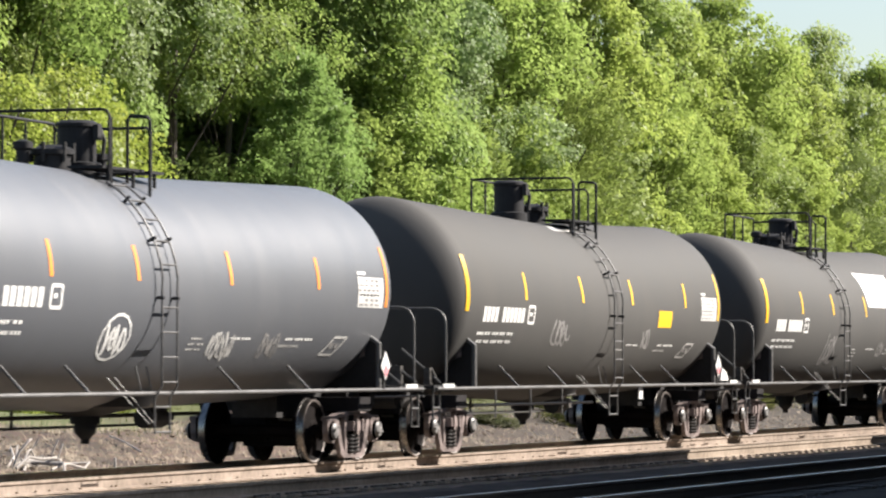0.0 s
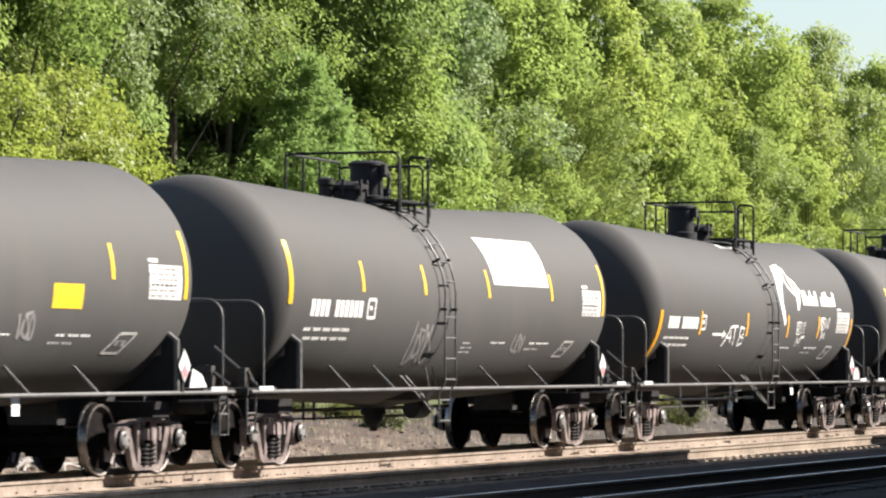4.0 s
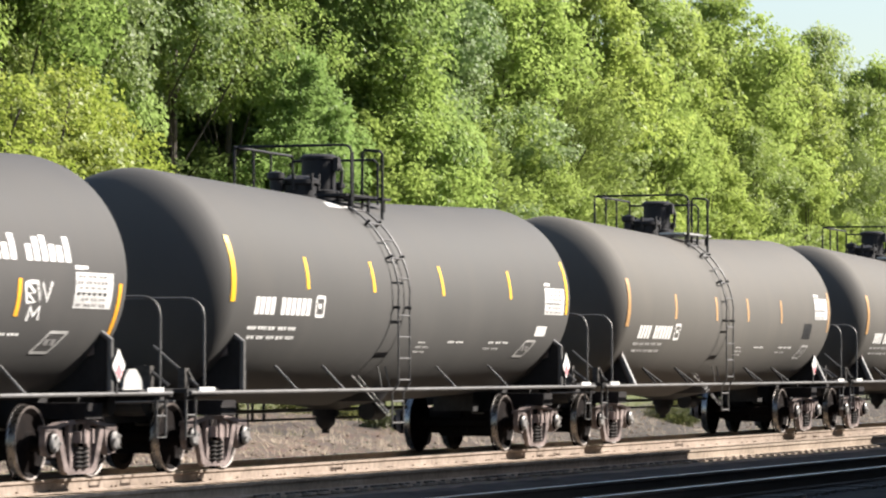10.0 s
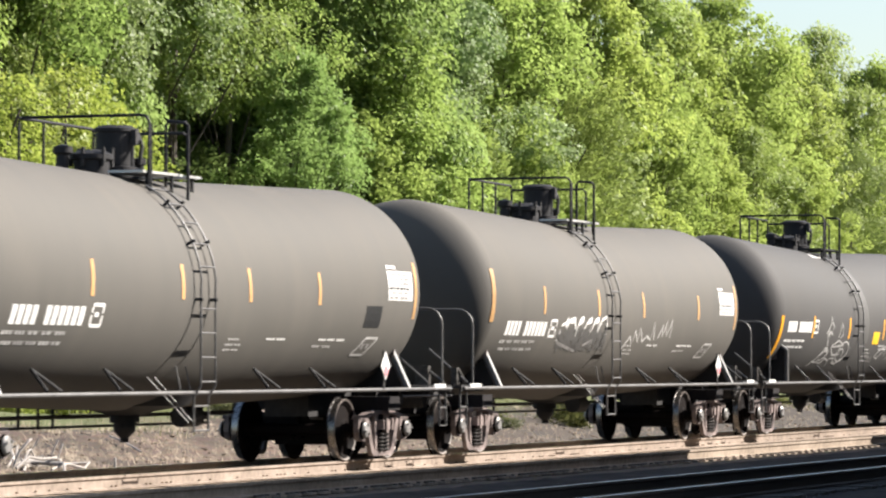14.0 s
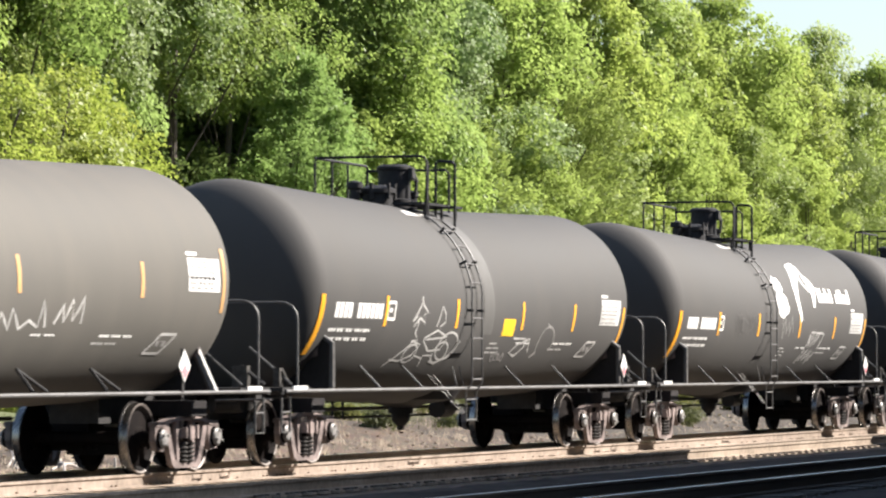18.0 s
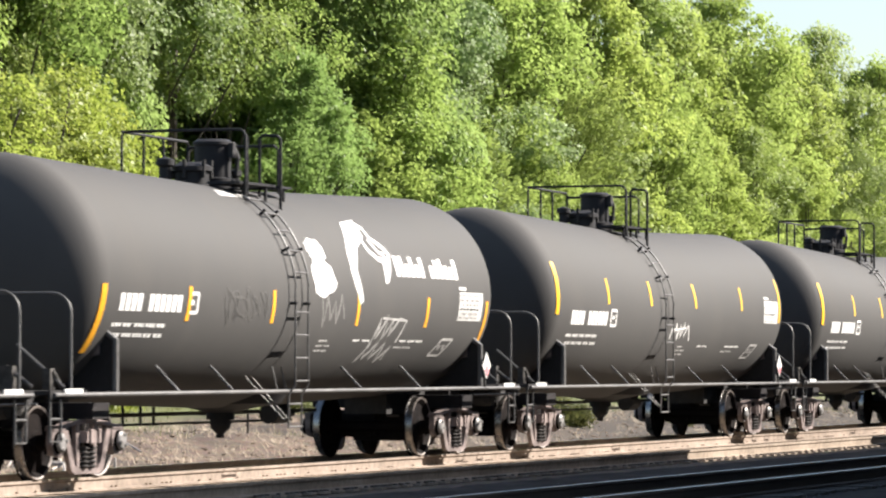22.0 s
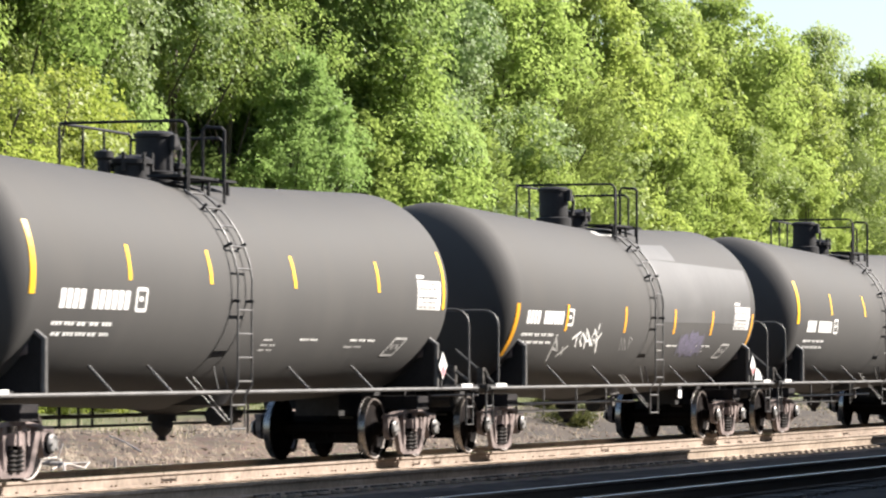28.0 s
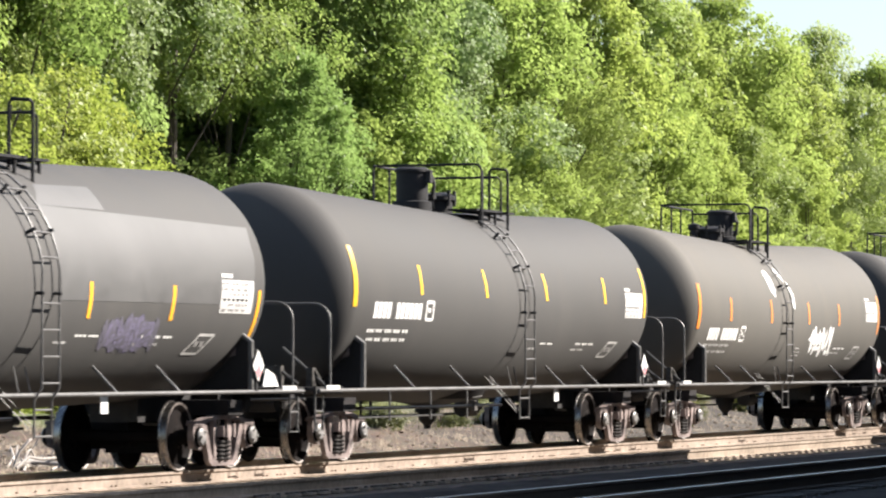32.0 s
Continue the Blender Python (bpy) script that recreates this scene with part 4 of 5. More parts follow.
def build_train():
    base = {k: build_car(d) for k, d in KINDS.items()}
    used = set()
    for i, (kind, paint, level, label) in enumerate(ROSTER):
        car = copy_thing(base[kind], Matrix.Identity(4)) if kind in used else base[kind]
        used.add(kind)
        CARS.append(car)
    shells = {}
    for i, car in enumerate(CARS):
        paint = ROSTER[i][1]
        for ob in car.children:
            if ob.name.startswith("tank_shell"):
                if paint not in shells:
                    shells[paint] = ob.data.copy()
                    shells[paint].materials[0] = PAINTS[paint]
                ob.data = shells[paint]
    for i, car in enumerate(CARS):
        mark(car, i)
        for ob in car.children:
            if not ob.name.startswith(("wheelset", "truck_bolster")):
                ob.location.z -= BODY_DROP


build_train()


# ---- tracks and ground ----
def rail_geo(x0, x1, y, top=0.0):
    prof = [(-0.037, 0), (0.037, 0), (0.037, -0.035), (0.012, -0.05), (0.01, -0.145), (0.07, -0.16), (0.07, -0.18), (-0.07, -0.18), (-0.07, -0.16), (-0.01, -0.145), (-0.012, -0.05), (-0.037, -0.035)]
    n = len(prof)
    v = [(x, y + a, top + b) for x in (x0, x1) for a, b in prof]
    return v, [(i, (i + 1) % n, n + (i + 1) % n, n + i) for i in range(n)] + [tuple(reversed(range(n))), tuple(range(n, 2 * n))]


def track(name, yc, top, side_mat, tie_mat, x0=20, x1=260, ties=(38, 110)):
    tr = tagged(new(name), kind="structure")
    for y in (yc - GAUGE / 2, yc + GAUGE / 2):
        me = meshed("rail", rail_geo(x0, x1, y, top), side_mat)
        me.materials.append(RAIL_TOP)
        for p in me.polygons:
            if p.normal.z > 0.9 and p.center.z > top - 0.01:
                p.material_index = 1
        part("rail", me, None, tr)
    if name == "track_far":
        clip = meshed("rail_anchor", box((0, 0, 0), (0.02, 0.03, 0.018)), CLIP_RUST)
        x = 40.0
        while x < 96:
            ob = part("rail_anchor", clip, None, tr)
            ob.location = (x, yc - GAUGE / 2 - 0.055, top - 0.135)
            x += random.choice((0.14, 0.14, 0.38, 0.53, 0.95))
    tie = meshed("tie", box((0, 0, 0), (0.23, 2.6, 0.18)), tie_mat)
    x = ties[0]
    while x < ties[1]:
        ob = part("tie", tie, None, tr)
        ob.location, ob.rotation_euler = (x, yc + random.uniform(-0.04, 0.04), top - 0.275 + random.uniform(-0.006, 0.006)), (0, 0, random.uniform(-0.01, 0.01))
        x += 0.53
    return tr


track("track_far", TRACK_Y, 0.0, RAIL_SIDE, TIE_PALE)
def siding():
    """A single running rail of the siding beside the far track, spiked at every tie."""
    tr = tagged(new("track_siding"), kind="structure")
    part("rail", meshed("rail", rail_geo(20, 260, SIDING_Y), SIDING_RAIL), None, tr)
    spike = meshed("spike", box((0, 0, 0), (0.022, 0.05, 0.022)), TIE)
    plate = meshed("tie_plate", box((0, 0, 0), (0.2, 0.34, 0.03)), SIDING_RAIL)
    x, rng = 44.0, random.Random(31)
    while x < 92:
        for d in ((-0.16, -0.05, 0.08, 0.17) if rng.random() < 0.7 else (0.03,)):
            ob = part("spike", spike, None, tr)
            ob.location, ob.rotation_euler = (x + d + rng.uniform(-0.04, 0.04), SIDING_Y - 0.1, -0.165), (0, 0, rng.uniform(-0.3, 0.3))
        ob = part("tie_plate", plate, None, tr)
        ob.location = (x, SIDING_Y - 0.02, -0.19)
        x += 0.5


SIDING_Y = 18.02
siding()
track("track_near", 13.27, 0.0, DARK_RAIL, TIE)


def ground_material():
    m = material("dirt_and_weeds", (0.05, 0.033, 0.022), 0.95, 0, 3.0, 0.4, 1.0, second=(0.125, 0.083, 0.054), spots=0.3, spot_scale=9)
    n, l = m.node_tree.nodes, m.node_tree.links
    p = n["Principled BSDF"]
    src = p.inputs["Base Color"].links[0].from_socket
    # the dirt colour gets patchily darker with growing x
    darker, along, patchy = n.new("ShaderNodeMix"), n.new("ShaderNodeMapRange"), n.new("ShaderNodeMath")
    darker.data_type, patchy.operation = "RGBA", "MULTIPLY_ADD"
    darker.inputs[7].default_value = (0.03, 0.022, 0.015, 1)
    along.inputs[1].default_value, along.inputs[2].default_value, along.inputs[4].default_value = 86, 104, 0.85
    patchy.inputs[1].default_value = 30
    co, sep, noi = n.new("ShaderNodeTexCoord"), n.new("ShaderNodeSeparateXYZ"), n.new("ShaderNodeTexNoise")
    noi.inputs["Scale"].default_value, noi.inputs["Detail"].default_value = 0.35, 6
    l.new(co.outputs["Object"], sep.inputs[0]), l.new(co.outputs["Object"], noi.inputs["Vector"])
    l.new(noi.outputs[0], patchy.inputs[0]), l.new(sep.outputs["X"], patchy.inputs[2])
    shift = n.new("ShaderNodeMath")
    shift.operation = "SUBTRACT"
    shift.inputs[1].default_value = 15
    l.new(patchy.outputs[0], shift.inputs[0]), l.new(shift.outputs[0], along.inputs[0])
    l.new(along.outputs[0], darker.inputs[0]), l.new(src, darker.inputs[6])
    src = darker.outputs[2]
    far = n.new("ShaderNodeMath")
    far.operation = "MULTIPLY_ADD"
    far.inputs[1].default_value = 12
    l.new(noi.outputs[0], far.inputs[0]), l.new(sep.outputs["Y"], far.inputs[2])
    mr = n.new("ShaderNodeMapRange")
    mr.inputs[1].default_value, mr.inputs[2].default_value = 41.5, 46
    l.new(far.outputs[0], mr.inputs[0])
    grass = n.new("ShaderNodeMix")
    grass.data_type = "RGBA"
    grass.inputs[6].default_value, grass.inputs[7].default_value = (0.05, 0.07, 0.02, 1), (0.13, 0.135, 0.05, 1)
    l.new(noi.outputs[0], grass.inputs[0])
    mx = n.new("ShaderNodeMix")
    mx.data_type = "RGBA"
    l.new(mr.outputs[0], mx.inputs[0]), l.new(src, mx.inputs[6]), l.new(grass.outputs[2], mx.inputs[7])
    l.new(mx.outputs[2], p.inputs["Base Color"])
    return m


def ground_height(x, y):
    """A shallow ditch beside the tracks, a low rubble bank behind it, then the grass verge of the wood."""
    z = -0.78
    if y > 28.2:
        u = min(1.0, (y - 28.2) / 8.0)
        rise = 0.8 + 0.3 * noise.noise((x * 0.14, y * 0.1, 2))
        z += rise * u * u * (3 - 2 * u)
        z += u * (0.2 * noise.noise((x * 0.35, y * 0.35, 0)) + 0.09 * noise.noise((x * 1.4, y * 1.4, 4)))
    return z


def ground():
    xs = [-3000, -600, -100, 0] + [30 + i * 0.6 for i in range(240)] + [200, 260, 400, 900, 3000]
    ys = [-3000, -600, -100, -20, 5, 9, 12, 16, 20, 23.5] + [23.8 + i * 0.4 for i in range(75)] + [56, 64, 75, 100, 200, 600, 3000]
    v = [(x, y, ground_height(x, y)) for x in xs for y in ys]
    k = len(ys)
    f = [(i * k + j, (i + 1) * k + j, (i + 1) * k + j + 1, i * k + j + 1) for i in range(len(xs) - 1) for j in range(k - 1)]
    ob = new("ground", meshed("ground", (v, f), ground_material(), True))
    tagged(ob, kind="structure")


ground()

BALLAST = material("ballast", (0.11, 0.09, 0.072), 0.95, 0, 6, 0.3, 1.0, second=(0.2, 0.165, 0.13), spots=0.4, spot_scale=18, spec=0.1)

# darker grit for the near yard: part of its shade is put into the colour
SHADE_GRIT = material("shade_darkened_grit", (0.04, 0.036, 0.034), 0.95, 0, 6, 0.35, 1.0, second=(0.08, 0.073, 0.068), spots=0.3, spot_scale=16, spec=0.04)


def yard():
    """The level yard between the tracks: grit up to the ties, with shoulders on both sides."""
    ys = [9.4, 10.2, 11.6] + [12.0 + 0.3 * i for i in range(37)] + [23.1, 23.6, 24.2]
    xs = [-100, 20] + [36 + 0.5 * i for i in range(120)] + [110, 300]
    v = []
    for x in xs:
        for j, y in enumerate(ys):
            z = -0.85 if y in (9.4, 24.2) else -0.215 + 0.02 * noise.noise((x * 1.7, y * 1.7, 3)) + 0.012 * noise.noise((x * 5, y * 5, 7))
            if y > 23.3:
                z = -0.85 if y > 24 else -0.45
            v.append((x, y, min(z, -0.192)))
    k = len(ys)
    f = [(i * k + j, (i + 1) * k + j, (i + 1) * k + j + 1, i * k + j + 1) for i in range(len(xs) - 1) for j in range(k - 1)]
    me = meshed("yard_ground", (v, f), BALLAST, True)
    # below y = 17.5 the ground colour is darkened to deepen the shade
    me.materials.append(SHADE_GRIT)
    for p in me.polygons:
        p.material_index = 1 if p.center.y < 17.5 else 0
    tagged(new("yard_ground", me), kind="structure")


yard()


def near_wall():
    """A long plain wall added out of view on the near side; its stepped top is fitted to lay shade over the near track.
    """
    tops = [(42.1, 57.1, 9.25), (57.1, 57.8, 7.06), (57.8, 69.1, 9.25), (69.1, 82.9, 7.06), (82.9, 137, 9.25)]
    ob = new("wall_south", meshed("wall_south", geo(*[box(((a + b) / 2, 9.1, h / 2 - 0.25), (b - a, 1.0, h + 0.5)) for a, b, h in tops]), WALL))
    tagged(ob, kind="structure")


WALL = material("grey_rendered_wall", (0.2, 0.19, 0.18), 0.9, 0, 4, 0.25, 0.4)
near_wall()


# ---- rubble, weeds and wood behind the track ----
def scatter(name, mat, label, pieces):
    v, f = [], []
    for pv, pf in pieces:
        k = len(v)
        v.extend(pv)
        f.extend([tuple(i + k for i in q) for q in pf])
    me = bpy.data.meshes.new(name)
    me.from_pydata(v, [], f)
    me.materials.append(mat)
    return tagged(new(name, me), label, name, kind="stuff")


def bank_rubble():
    rng = random.Random(8)
    stones = []
    for _ in range(13000):
        x, y = 54 + 90 * rng.random() ** 2.2, 28.2 + 9.5 * rng.random() ** 1.2
        z, r = ground_height(x, y), 0.012 + 0.06 * rng.random() ** 4
        pts = [(x + r * a * rng.uniform(0.7, 1.3), y + r * b * rng.uniform(0.7, 1.3), z + r * (0.2 + c * 0.6) * rng.uniform(0.7, 1.2)) for a, b, c in ((1, 0, 0), (0, 1, 0), (-1, 0, 0), (0, -1, 0), (0, 0, 1), (0, 0, -1))]
        stones.append((pts, [(0, 1, 4), (1, 2, 4), (2, 3, 4), (3, 0, 4), (1, 0, 5), (2, 1, 5), (3, 2, 5), (0, 3, 5)]))
    scatter("rubble", RUBBLE, "loose grey-brown stones on the dirt bank", stones)
    blades = []
    for _ in range(16000):
        x, y = rng.uniform(52, 160), 33.5 + 18 * rng.random() ** 1.2
        if noise.noise((x * 0.25, y * 0.25, 9)) < 0.1 and y < 38:
            continue
        z, h, a = ground_height(x, y), rng.uniform(0.05, 0.2), rng.uniform(0, 6.28)
        c, q, l = math.cos(a) * 0.012, math.sin(a) * 0.012, rng.uniform(-0.4, 0.4) * h
        blades.append(([(x - c, y - q, z - 0.02), (x + c, y + q, z - 0.02), (x + l + c * 0.2, y + l * 0.5, z + h)], [(0, 1, 2)]))
    scatter("weeds", WEED, "yellow-green grass and weeds along the bank", blades)
    dry = []
    for _ in range(4600):
        x, y = 54 + 90 * rng.random() ** 1.8, 29 + 8 * rng.random()
        z, l, a = ground_height(x, y), rng.uniform(0.06, 0.24), rng.uniform(0, 6.28)
        c, q = math.cos(a) * l, math.sin(a) * l
        dry.append(([(x, y, z), (x + 0.012, y, z + 0.02), (x + c, y + q, z + rng.uniform(0.02, 0.25))], [(0, 1, 2)]))
    for _ in range(2300):
        x, y = 54 + 90 * rng.random() ** 1.8, 29.5 + 8 * rng.random()
        tall = 0.1 + 0.25 * max(0.0, noise.noise((x * 0.2, y * 0.2, 5)))
        for k in range(6):
            u, w, h = x + rng.uniform(-0.14, 0.14), y + rng.uniform(-0.14, 0.14), tall * rng.uniform(0.4, 1.6)
            z = ground_height(u, w)
            dry.append(([(u - 0.008, w, z - 0.02), (u + 0.008, w, z - 0.02), (u + rng.uniform(-0.06, 0.06), w, z + h)], [(0, 1, 2)]))
    scatter("dry_stalks", STRAW, "bleached dry stalks lying on the bank", dry)


RUBBLE = material("rubble_stone", (0.09, 0.062, 0.042), 0.9, 0, 10, 0.4, 0.4, second=(0.21, 0.155, 0.11))
WEED = leaf_material("weed_green", (0.06, 0.075, 0.02), (0.17, 0.17, 0.06))
STRAW = material("dry_straw", (0.3, 0.25, 0.185), 0.9, 0, 12, 0.3, 0.0)
bank_rubble()


def branch_pile():
    pile = tagged(new("branch_pile"), "bleached fallen branches in a pile by the track", "branches")
    ox, oy, z = 65.7, 31.1, -0.52
    pile.location = (ox, oy, z)
    lines = [([(-0.4, 0.3, 0.1), (-0.1, 0.15, 0.13), (0.05, -0.2, 0.11), (0.06, -0.35, 0.1)], 0.04), ([(-0.42, 0.32, 0.16), (0.2, 0.1, 0.15), (0.15, -0.25, 0.16)], 0.028), ([(0.06, -0.3, 0.12), (-0.1, -0.42, 0.1), (-0.6, -0.68, -0.06)], 0.022),
             ([(-0.5, 0.4, 0.02), (0.2, 0.6, 0.2), (0.9, 1.0, 0.34), (0.95, 0.9, 0.36), (0.7, 0.8, 0.2)], 0.018), ([(-0.45, 0.3, 0.04), (-0.3, 0.24, 0.2), (-0.2, 0.2, 0.06)], 0.018), ([(0.0, 0.1, 0.1), (0.1, 0.04, 0.24), (0.2, 0.0, 0.1)], 0.014),
             ([(0.3, 0.0, 0.06), (0.1, -0.2, 0.2), (0.2, -0.3, 0.08)], 0.014), ([(-0.2, 0.25, 0.05), (0.5, 0.1, 0.08), (0.9, -0.4, 0.1)], 0.02), ([(0.5, 0.5, 0.2), (0.6, 0.4, 0.42), (0.62, 0.36, 0.5)], 0.012), ([(1.2, 0.3, 0.12), (1.3, 0.25, 0.4)], 0.012), ([(1.6, 0.6, 0.2), (1.66, 0.5, 0.46)], 0.014),
             ([(-0.7, 0.2, 0.0), (-0.66, 0.1, 0.3), (-0.5, 0.0, 0.48), (-0.42, 0.0, 0.5)], 0.02), ([(-0.75, 0.1, 0.05), (-0.5, 0.0, 0.22), (-0.2, -0.1, 0.18), (0.1, -0.2, 0.2)], 0.026), ([(-0.9, -0.1, 0.0), (-0.4, 0.1, 0.08), (0.3, 0.3, 0.05)], 0.024),
             ([(-0.3, -0.3, 0.02), (0.2, -0.35, 0.1), (0.5, -0.5, 0.02), (0.7, -0.5, 0.12)], 0.022), ([(-0.1, 0.3, 0.1), (0.1, 0.3, 0.3), (0.3, 0.35, 0.32), (0.45, 0.3, 0.1)], 0.016)]
    for p, r in lines:
        part("branch", tube([(1.15 * x, 1.15 * y, 1.15 * h) for x, y, h in p], 1.2 * r, 6), DRYWOOD, pile, smooth=True)


branch_pile()


def sticks():
    for (x, y), h, r, mat, label in (((67.6, 30.5), 0.25, 0.026, DRYWOOD, "short bleached stake in the bank"), ((81.2, 33.4), 0.95, 0.03, DARK_RAIL, "thin rusty rod standing in the bank")):
        z = ground_height(x, y)
        st = new("stake", meshed("stake", tube([(0, 0, -0.1), (0.01, 0, h * 0.6), (0, 0.01, h)], r, 7), mat, True))
        st.location = (x, y, z)
        tagged(st, label, "stake")
    a, b = (73.1, 32.4), (75.3, 34.1)
    log = new("fallen_pole", meshed("fallen_pole", tube([(a[0], a[1], ground_height(*a) + 0.05), ((a[0] + b[0]) / 2, (a[1] + b[1]) / 2, (ground_height(*a) + ground_height(*b)) / 2 + 0.1), (b[0], b[1], ground_height(*b) + 0.08)], 0.02, 7), DRYWOOD, True))
    tagged(log, "pale fallen pole lying on the bank", "pole")


sticks()


# ---- woods ----
def crown_mesh(seed, h, r, base, count, mat, leaf=0.26):
    """Leaves in lobes round the limbs of one crown."""
    rng = np.random.default_rng(seed)
    lobes = []
    for k in range(60):
        u = rng.random()
        z = base + (h - base) * (0.05 + 0.9 * u)
        env = r * (0.45 + 0.6 * math.sin(math.pi * min(1, 0.3 + 0.6 * (1 - u))))
        narrow = 1 - 0.7 * max(0.0, (u - 0.55) / 0.45) ** 2
        a, d = rng.random() * 6.283, env * narrow * (0.3 + 0.6 * rng.random())
        lr = r * (0.2 + 0.22 * rng.random()) * (0.55 + 0.45 * narrow)
        lobes.append((d * math.cos(a), d * math.sin(a), min(z, h - lr), lr, lr * (0.62 + 0.4 * rng.random())))
    lobes.append((0, 0, h - r * 0.3, r * 0.2, r * 0.32))
    lobes = np.array(lobes)
    pick = rng.choice(len(lobes), count, p=lobes[:, 3] ** 2 / (lobes[:, 3] ** 2).sum())
    d = rng.normal(size=(count, 3))
    d /= np.linalg.norm(d, axis=1)[:, None]
    # clumps: leaves draw together round random directions of each lobe
    cl = rng.normal(size=(len(lobes), 22, 3))
    cl /= np.linalg.norm(cl, axis=2)[:, :, None]
    c = cl[pick, rng.integers(0, 22, count)]
    d = c + 0.32 * d
    d /= np.linalg.norm(d, axis=1)[:, None]
    rad = 0.45 + 0.75 * rng.random(count) ** 0.8
    pos = lobes[pick, :3] + d * rad[:, None] * lobes[pick][:, [3, 3, 4]]
    # leaves turn their faces outward, upward and towards the sun
    nrm = d * 0.35 + rng.normal(size=(count, 3)) * 0.42 + np.array([0, 0, 0.2]) + np.array(SUN_FROM) * 0.85
    nrm /= np.linalg.norm(nrm, axis=1)[:, None]
    t = np.cross(nrm, rng.normal(size=(count, 3)))
    t /= np.linalg.norm(t, axis=1)[:, None]
    b = np.cross(nrm, t)
    s = (leaf * (0.6 + 0.8 * rng.random(count)))[:, None]
    v = np.stack([pos - t * s * 0.6, pos + b * s * 0.36 + nrm * s * 0.12, pos + t * s * 0.6, pos - b * s * 0.36 + nrm * s * 0.12], 1).reshape(-1, 3)
    me = bpy.data.meshes.new("crown")
    me.vertices.add(count * 4), me.loops.add(count * 4), me.polygons.add(count)
    me.vertices.foreach_set("co", v.ravel())
    me.loops.foreach_set("vertex_index", np.arange(count * 4))
    me.polygons.foreach_set("loop_start", np.arange(0, count * 4, 4))
    me.polygons.foreach_set("loop_total", np.full(count, 4))
    me.materials.append(mat)
    me.update(calc_edges=True)
    return me, lobes


def trunk_geo(h, r, lobes):
    """A tapered stem and the limbs that reach into the crown."""
    pts = [Vector((0.15 * math.sin(k), 0.12 * math.cos(2 * k), h * 0.72 * k / 6 - 0.4)) for k in range(7)]
    v, f = tube(pts, 0.24, 8)
    v = [tuple(pts[i // 8] + (Vector(p) - pts[i // 8]) * (1 - (i // 8) / 7.5)) for i, p in enumerate(v)]
    bits = [(v, f)]
    for x, y, z, *_ in lobes[::3]:
        k = max(1, min(5, int((z - math.hypot(x, y)) / h / 0.12)))
        a = pts[k]
        bits.append(tube([a, ((a.x + x) / 2, (a.y + y) / 2, (a.z + z) / 2 - 0.1), (x, y, max(z, a.z + 0.3))], 0.035, 5))
    return geo(*bits)


TREE_KINDS = []


def tree(x, y, kind, height, turn, wide=1.0):
    """A tree of one of six growths, at its height in metres."""
    if not TREE_KINDS:
        for k, (h, r, base, n, mat, leaf) in enumerate(((20, 4.8, 0.6, 50000, LEAF[0], 0.18), (20, 4.6, 0.6, 54000, LEAF[1], 0.17), (20, 4.5, 0.5, 50000, LEAF[2], 0.18),
                                                        (10, 3.0, 0.2, 30000, LEAF[3], 0.12), (20, 5.0, 0.8, 50000, LEAF[0], 0.18), (20, 4.2, 0.6, 46000, LEAF[2], 0.18), (22, 4.6, 10.0, 60000, LEAF[4], 0.15),
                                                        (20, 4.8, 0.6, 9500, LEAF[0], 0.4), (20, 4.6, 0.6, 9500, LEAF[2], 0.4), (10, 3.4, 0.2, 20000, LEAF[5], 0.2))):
            crown, lobes = crown_mesh(11 + k, h, r, base, n, mat, leaf)
            TREE_KINDS.append((crown, meshed("trunk", trunk_geo(h, r, lobes), BARK, True), h))
    crown, trunk, h = TREE_KINDS[kind]
    t = new("tree")
    part("trunk", trunk, None, t)
    part("crown", crown, None, t)
    k = height / h
    t.matrix_basis = pose(x, y, ground_height(x, y) - 0.1, 0, 0, turn) @ Matrix.Diagonal((k * wide, k * wide, k, 1))
    names = ["mid-green leafy deciduous tree in the wood", "deep green leafy deciduous tree in the wood", "bright green leafy tree in the wood", "yellow-green bushy tree at the wood's edge",
             "broad mid-green deciduous tree in the wood", "slender bright green tree in the wood", "tall tree with a high bright green crown", "mid-green tree deep in the wood", "bright green tree deep in the wood", "green tree under taller crowns, shade put into its dark leaf colour"]
    return tagged(t, names[kind], "tree", "trees of the wood beyond the tracks")

def weed_clumps():
    """Low tangles of half-dry weeds on the bank."""
    me, _ = crown_mesh(71, 1.0, 1.0, 0.0, 2600, WEED, 0.1)
    rng = random.Random(77)
    more = [(rng.uniform(88, 138), rng.uniform(32.4, 37.5), rng.uniform(0.25, 0.6), rng.uniform(1.0, 1.6)) for _ in range(26)]
    for x, y, h, wide in ((96.4, 33.9, 0.38, 1.3), (97.9, 33.4, 0.42, 1.2), (105.8, 33.6, 0.48, 1.4), (118.8, 34.4, 0.52, 1.5), (103.0, 32.7, 0.3, 1.2), *more):
        ob = new("weed_clump", me)
        ob.matrix_basis = pose(x, y, ground_height(x, y) - 0.05, 0, 0, x * 40) @ Matrix.Diagonal((h * wide, h * wide, h, 1))
        tagged(ob, "low tangle of half-dry green weeds on the bank", "weeds", "weed clumps on the bank")


weed_clumps()

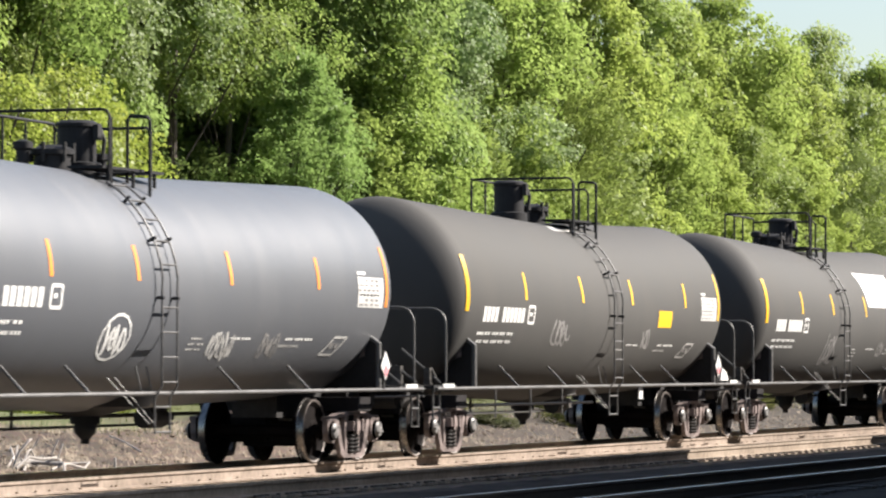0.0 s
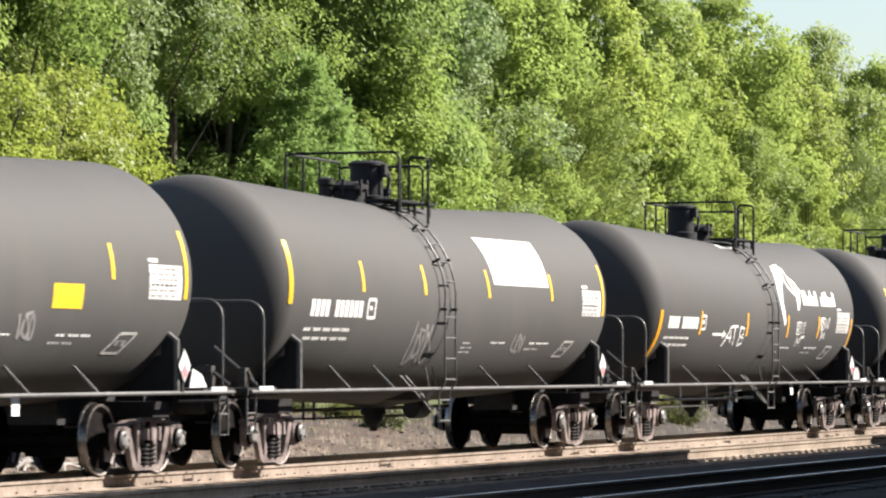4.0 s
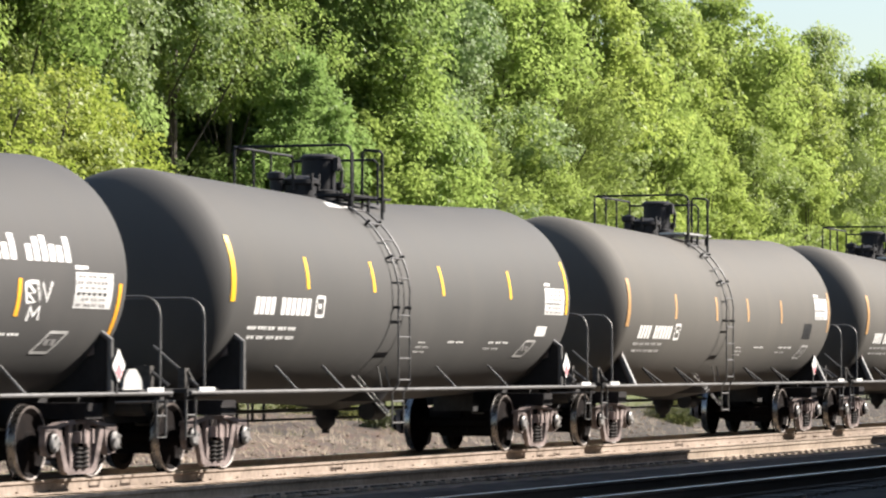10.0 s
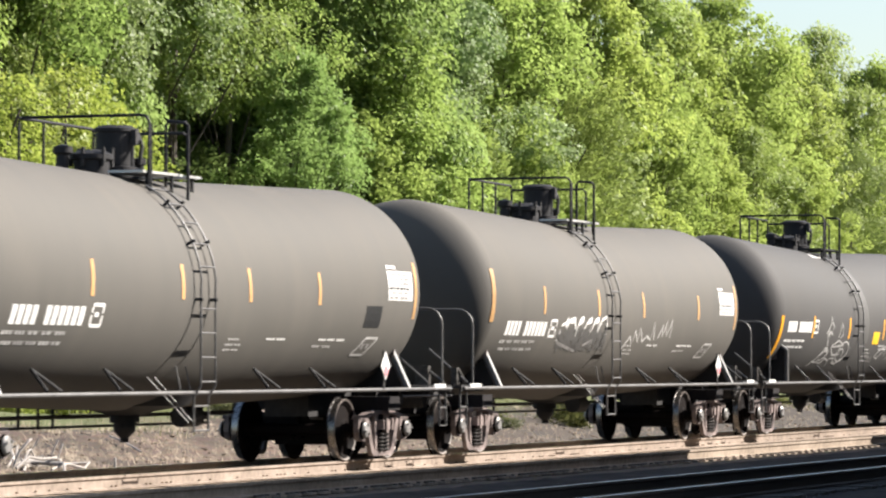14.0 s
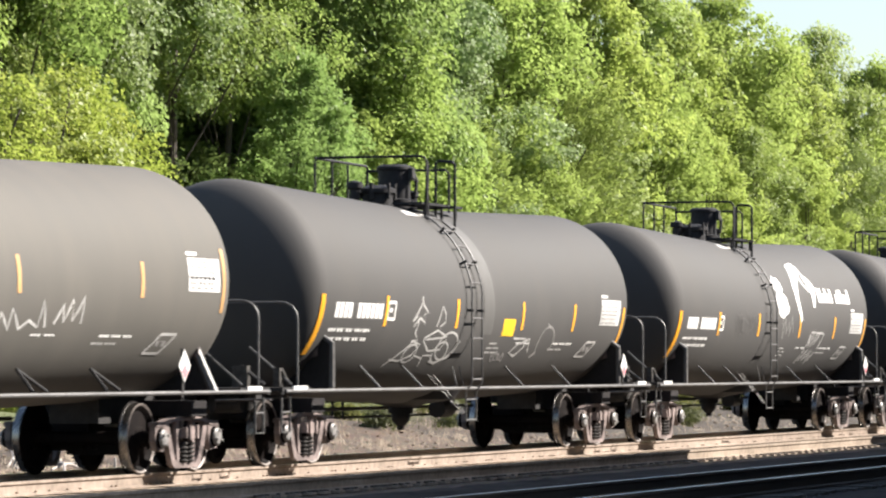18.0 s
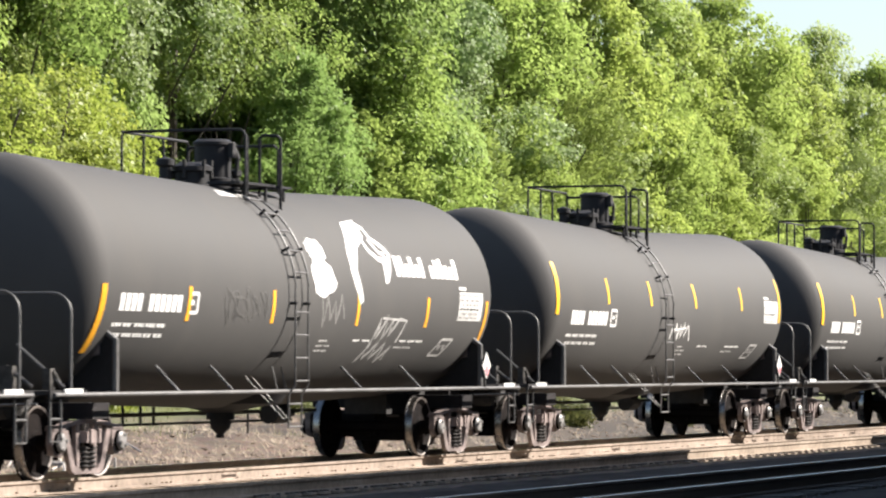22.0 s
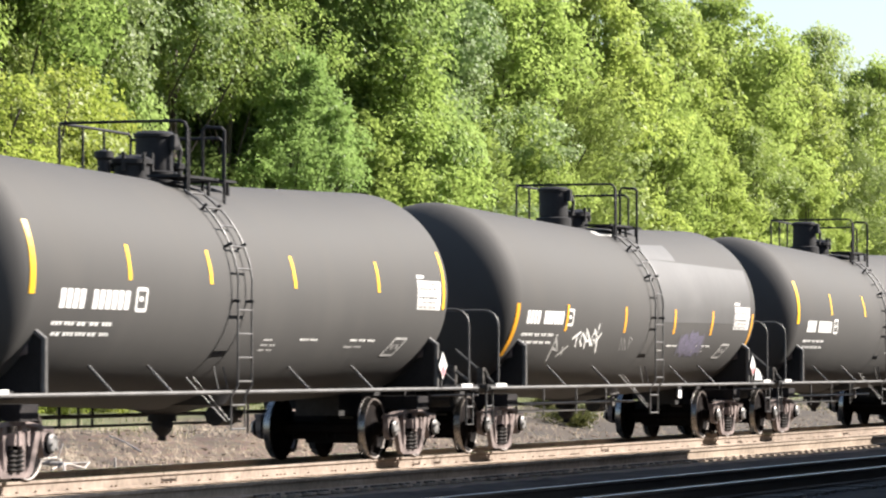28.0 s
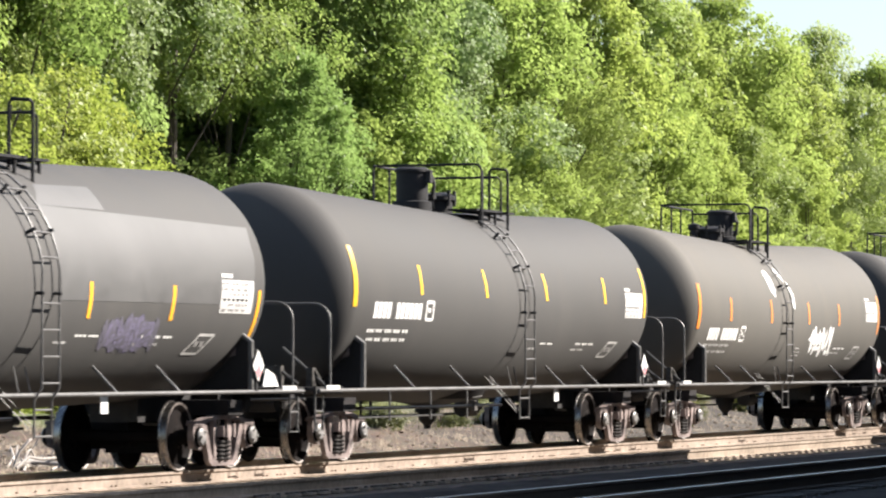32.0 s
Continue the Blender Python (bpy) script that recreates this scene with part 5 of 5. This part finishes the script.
UNDER = ((99.5, 50, 0, 21, 10, 0.75),
         (131.7, 51.5, 1, 20.5, 40, 0.6),
         (105.6, 51, 6, 21.5, 80, 0.9),
         (111.7, 52, 6, 22, -70, 0.8),
         (128.4, 51.5, 1, 19, 120, 0.55),
         (129.2, 50.2, 0, 12.5, 70, 1.1),
         (131.8, 49.6, 4, 14.5, 25, 1.1),
         (136.3, 49.4, 0, 12.6, 100, 1.2),
         (144.1, 50, 1, 15, -60, 1.0),
         (146.2, 49, 0, 11.5, 10, 1.2),
         (155.1, 50, 4, 14.5, 140, 1.0),
         (159.8, 49.5, 2, 12.0, -80, 1.15),
         (169.4, 50.2, 0, 15.5, 50, 0.9),
         (176.6, 49.6, 2, 12.4, 15, 1.15),
         (187.2, 50, 4, 13.5, -20, 0.95),
         (194.8, 49.5, 2, 12, 75, 1.0),
         (207.3, 50, 0, 13.5, -100, 1.0))


def woods():
    # the front of the wood
    for x, y, kind, h, turn, wide in ((116.2, 52, 6, 22, -45, 0.85), (118.9, 51.5, 6, 22, -8, 0.9), (125.9, 52.5, 6, 22.5, 29, 0.9), (131.7, 51.5, 1, 21, 60, 0.75), (136.6, 50.5, 1, 20.6, -75, 0.75), (103.8, 50.5, 0, 21, -15, 0.6), (100.5, 46.8, 3, 10.2, 75, 0.85), (128.5, 50.8, 1, 12.4, -25, 1.0), (137.1, 55, 1, 21, -24, 0.9), (131.9, 50.5, 1, 21, 13, 0.82), (153.1, 56, 1, 21, -40, 0.9),
                                      (152.7, 54, 0, 21, -3, 0.85), (152.3, 52, 0, 20.5, 34, 0.95), (164.7, 54, 4, 21, -19, 0.9), (165.0, 52, 2, 20.5, 18, 0.95), (175.1, 53, 5, 20.4, -35, 0.95), (186.6, 54, 2, 19.8, 2, 0.9),
                                      (194.2, 53.5, 4, 20.8, 39, 0.95), (203.1, 53, 2, 18.7, -14, 1.0), (219.8, 56, 5, 19.4, 23, 0.95), (217.3, 54, 4, 21.1, -30, 0.8), (228.8, 54, 5, 20.2, 7, 1.0), (238.7, 54, 2, 20.6, 44, 1.1),
                                      (246.8, 54, 0, 19.5, -9, 1.1), (110.9, 53, 1, 21, 28, 0.7), (109.4, 54, 0, 21, -25, 0.85), (108.6, 54, 0, 21, 12, 1.0), (97.5, 46, 3, 9.9, -40, 1.0), (96.2, 46.5, 3, 9.6, -17, 1.05),
                                      (101.0, 46.5, 3, 9.0, 6, 0.85), (92.8, 46, 3, 9.5, 29, 1.0), (105.7, 47.5, 3, 6.2, -28, 0.9),
                                      # kind 9 fills the hollows; its dark leaves carry painted shade
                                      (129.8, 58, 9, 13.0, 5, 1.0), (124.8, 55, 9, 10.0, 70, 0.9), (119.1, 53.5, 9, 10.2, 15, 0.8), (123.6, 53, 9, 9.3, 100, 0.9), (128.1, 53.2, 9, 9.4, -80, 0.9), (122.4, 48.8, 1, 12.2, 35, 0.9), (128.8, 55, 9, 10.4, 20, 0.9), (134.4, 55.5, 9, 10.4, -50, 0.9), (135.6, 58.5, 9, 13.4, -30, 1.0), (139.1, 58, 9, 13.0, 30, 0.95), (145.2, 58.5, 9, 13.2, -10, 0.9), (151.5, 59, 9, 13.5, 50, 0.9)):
        tree(x, y, kind, h, turn, wide)
    # lower crowns that stand out between them
    for x, y, kind, h, turn, wide in UNDER:
        tree(x, y, kind, h, turn, wide)
    rng = random.Random(5)
    for y, step, x in ((60, 7.5, 100), (67, 10.0, 104)):
        while x < 260:
            tree(x + rng.uniform(-1, 1), y + rng.uniform(-1.5, 1.5), rng.choice((7, 8)), rng.uniform(19, 21.5), rng.uniform(-45, 45))
            x += step


woods()


# ---- motion ----
def train_x(i, t):
    return LEAD_X + i * CAR_PITCH + SHIFT.get(i, 0) - SPEED * t


def motions():
    times = [k * 1.0 for k in range(33)]
    for i, car in enumerate(CARS):
        walk(car, [(t, pose(train_x(i, t), TRACK_Y, 0.0)) for t in times])
        sets = [o for o in car.children if o.name.startswith("wheelset")]
        for ws in sets:
            x, y, z = ws.location
            phase = (x * 37.0) % 360
            steps = [k * 0.1 for k in range(321)]
            walk(ws, [(t, pose(x, y, z, 0, phase - math.degrees(SPEED * t / WHEEL_R), 0)) for t in steps])


motions()
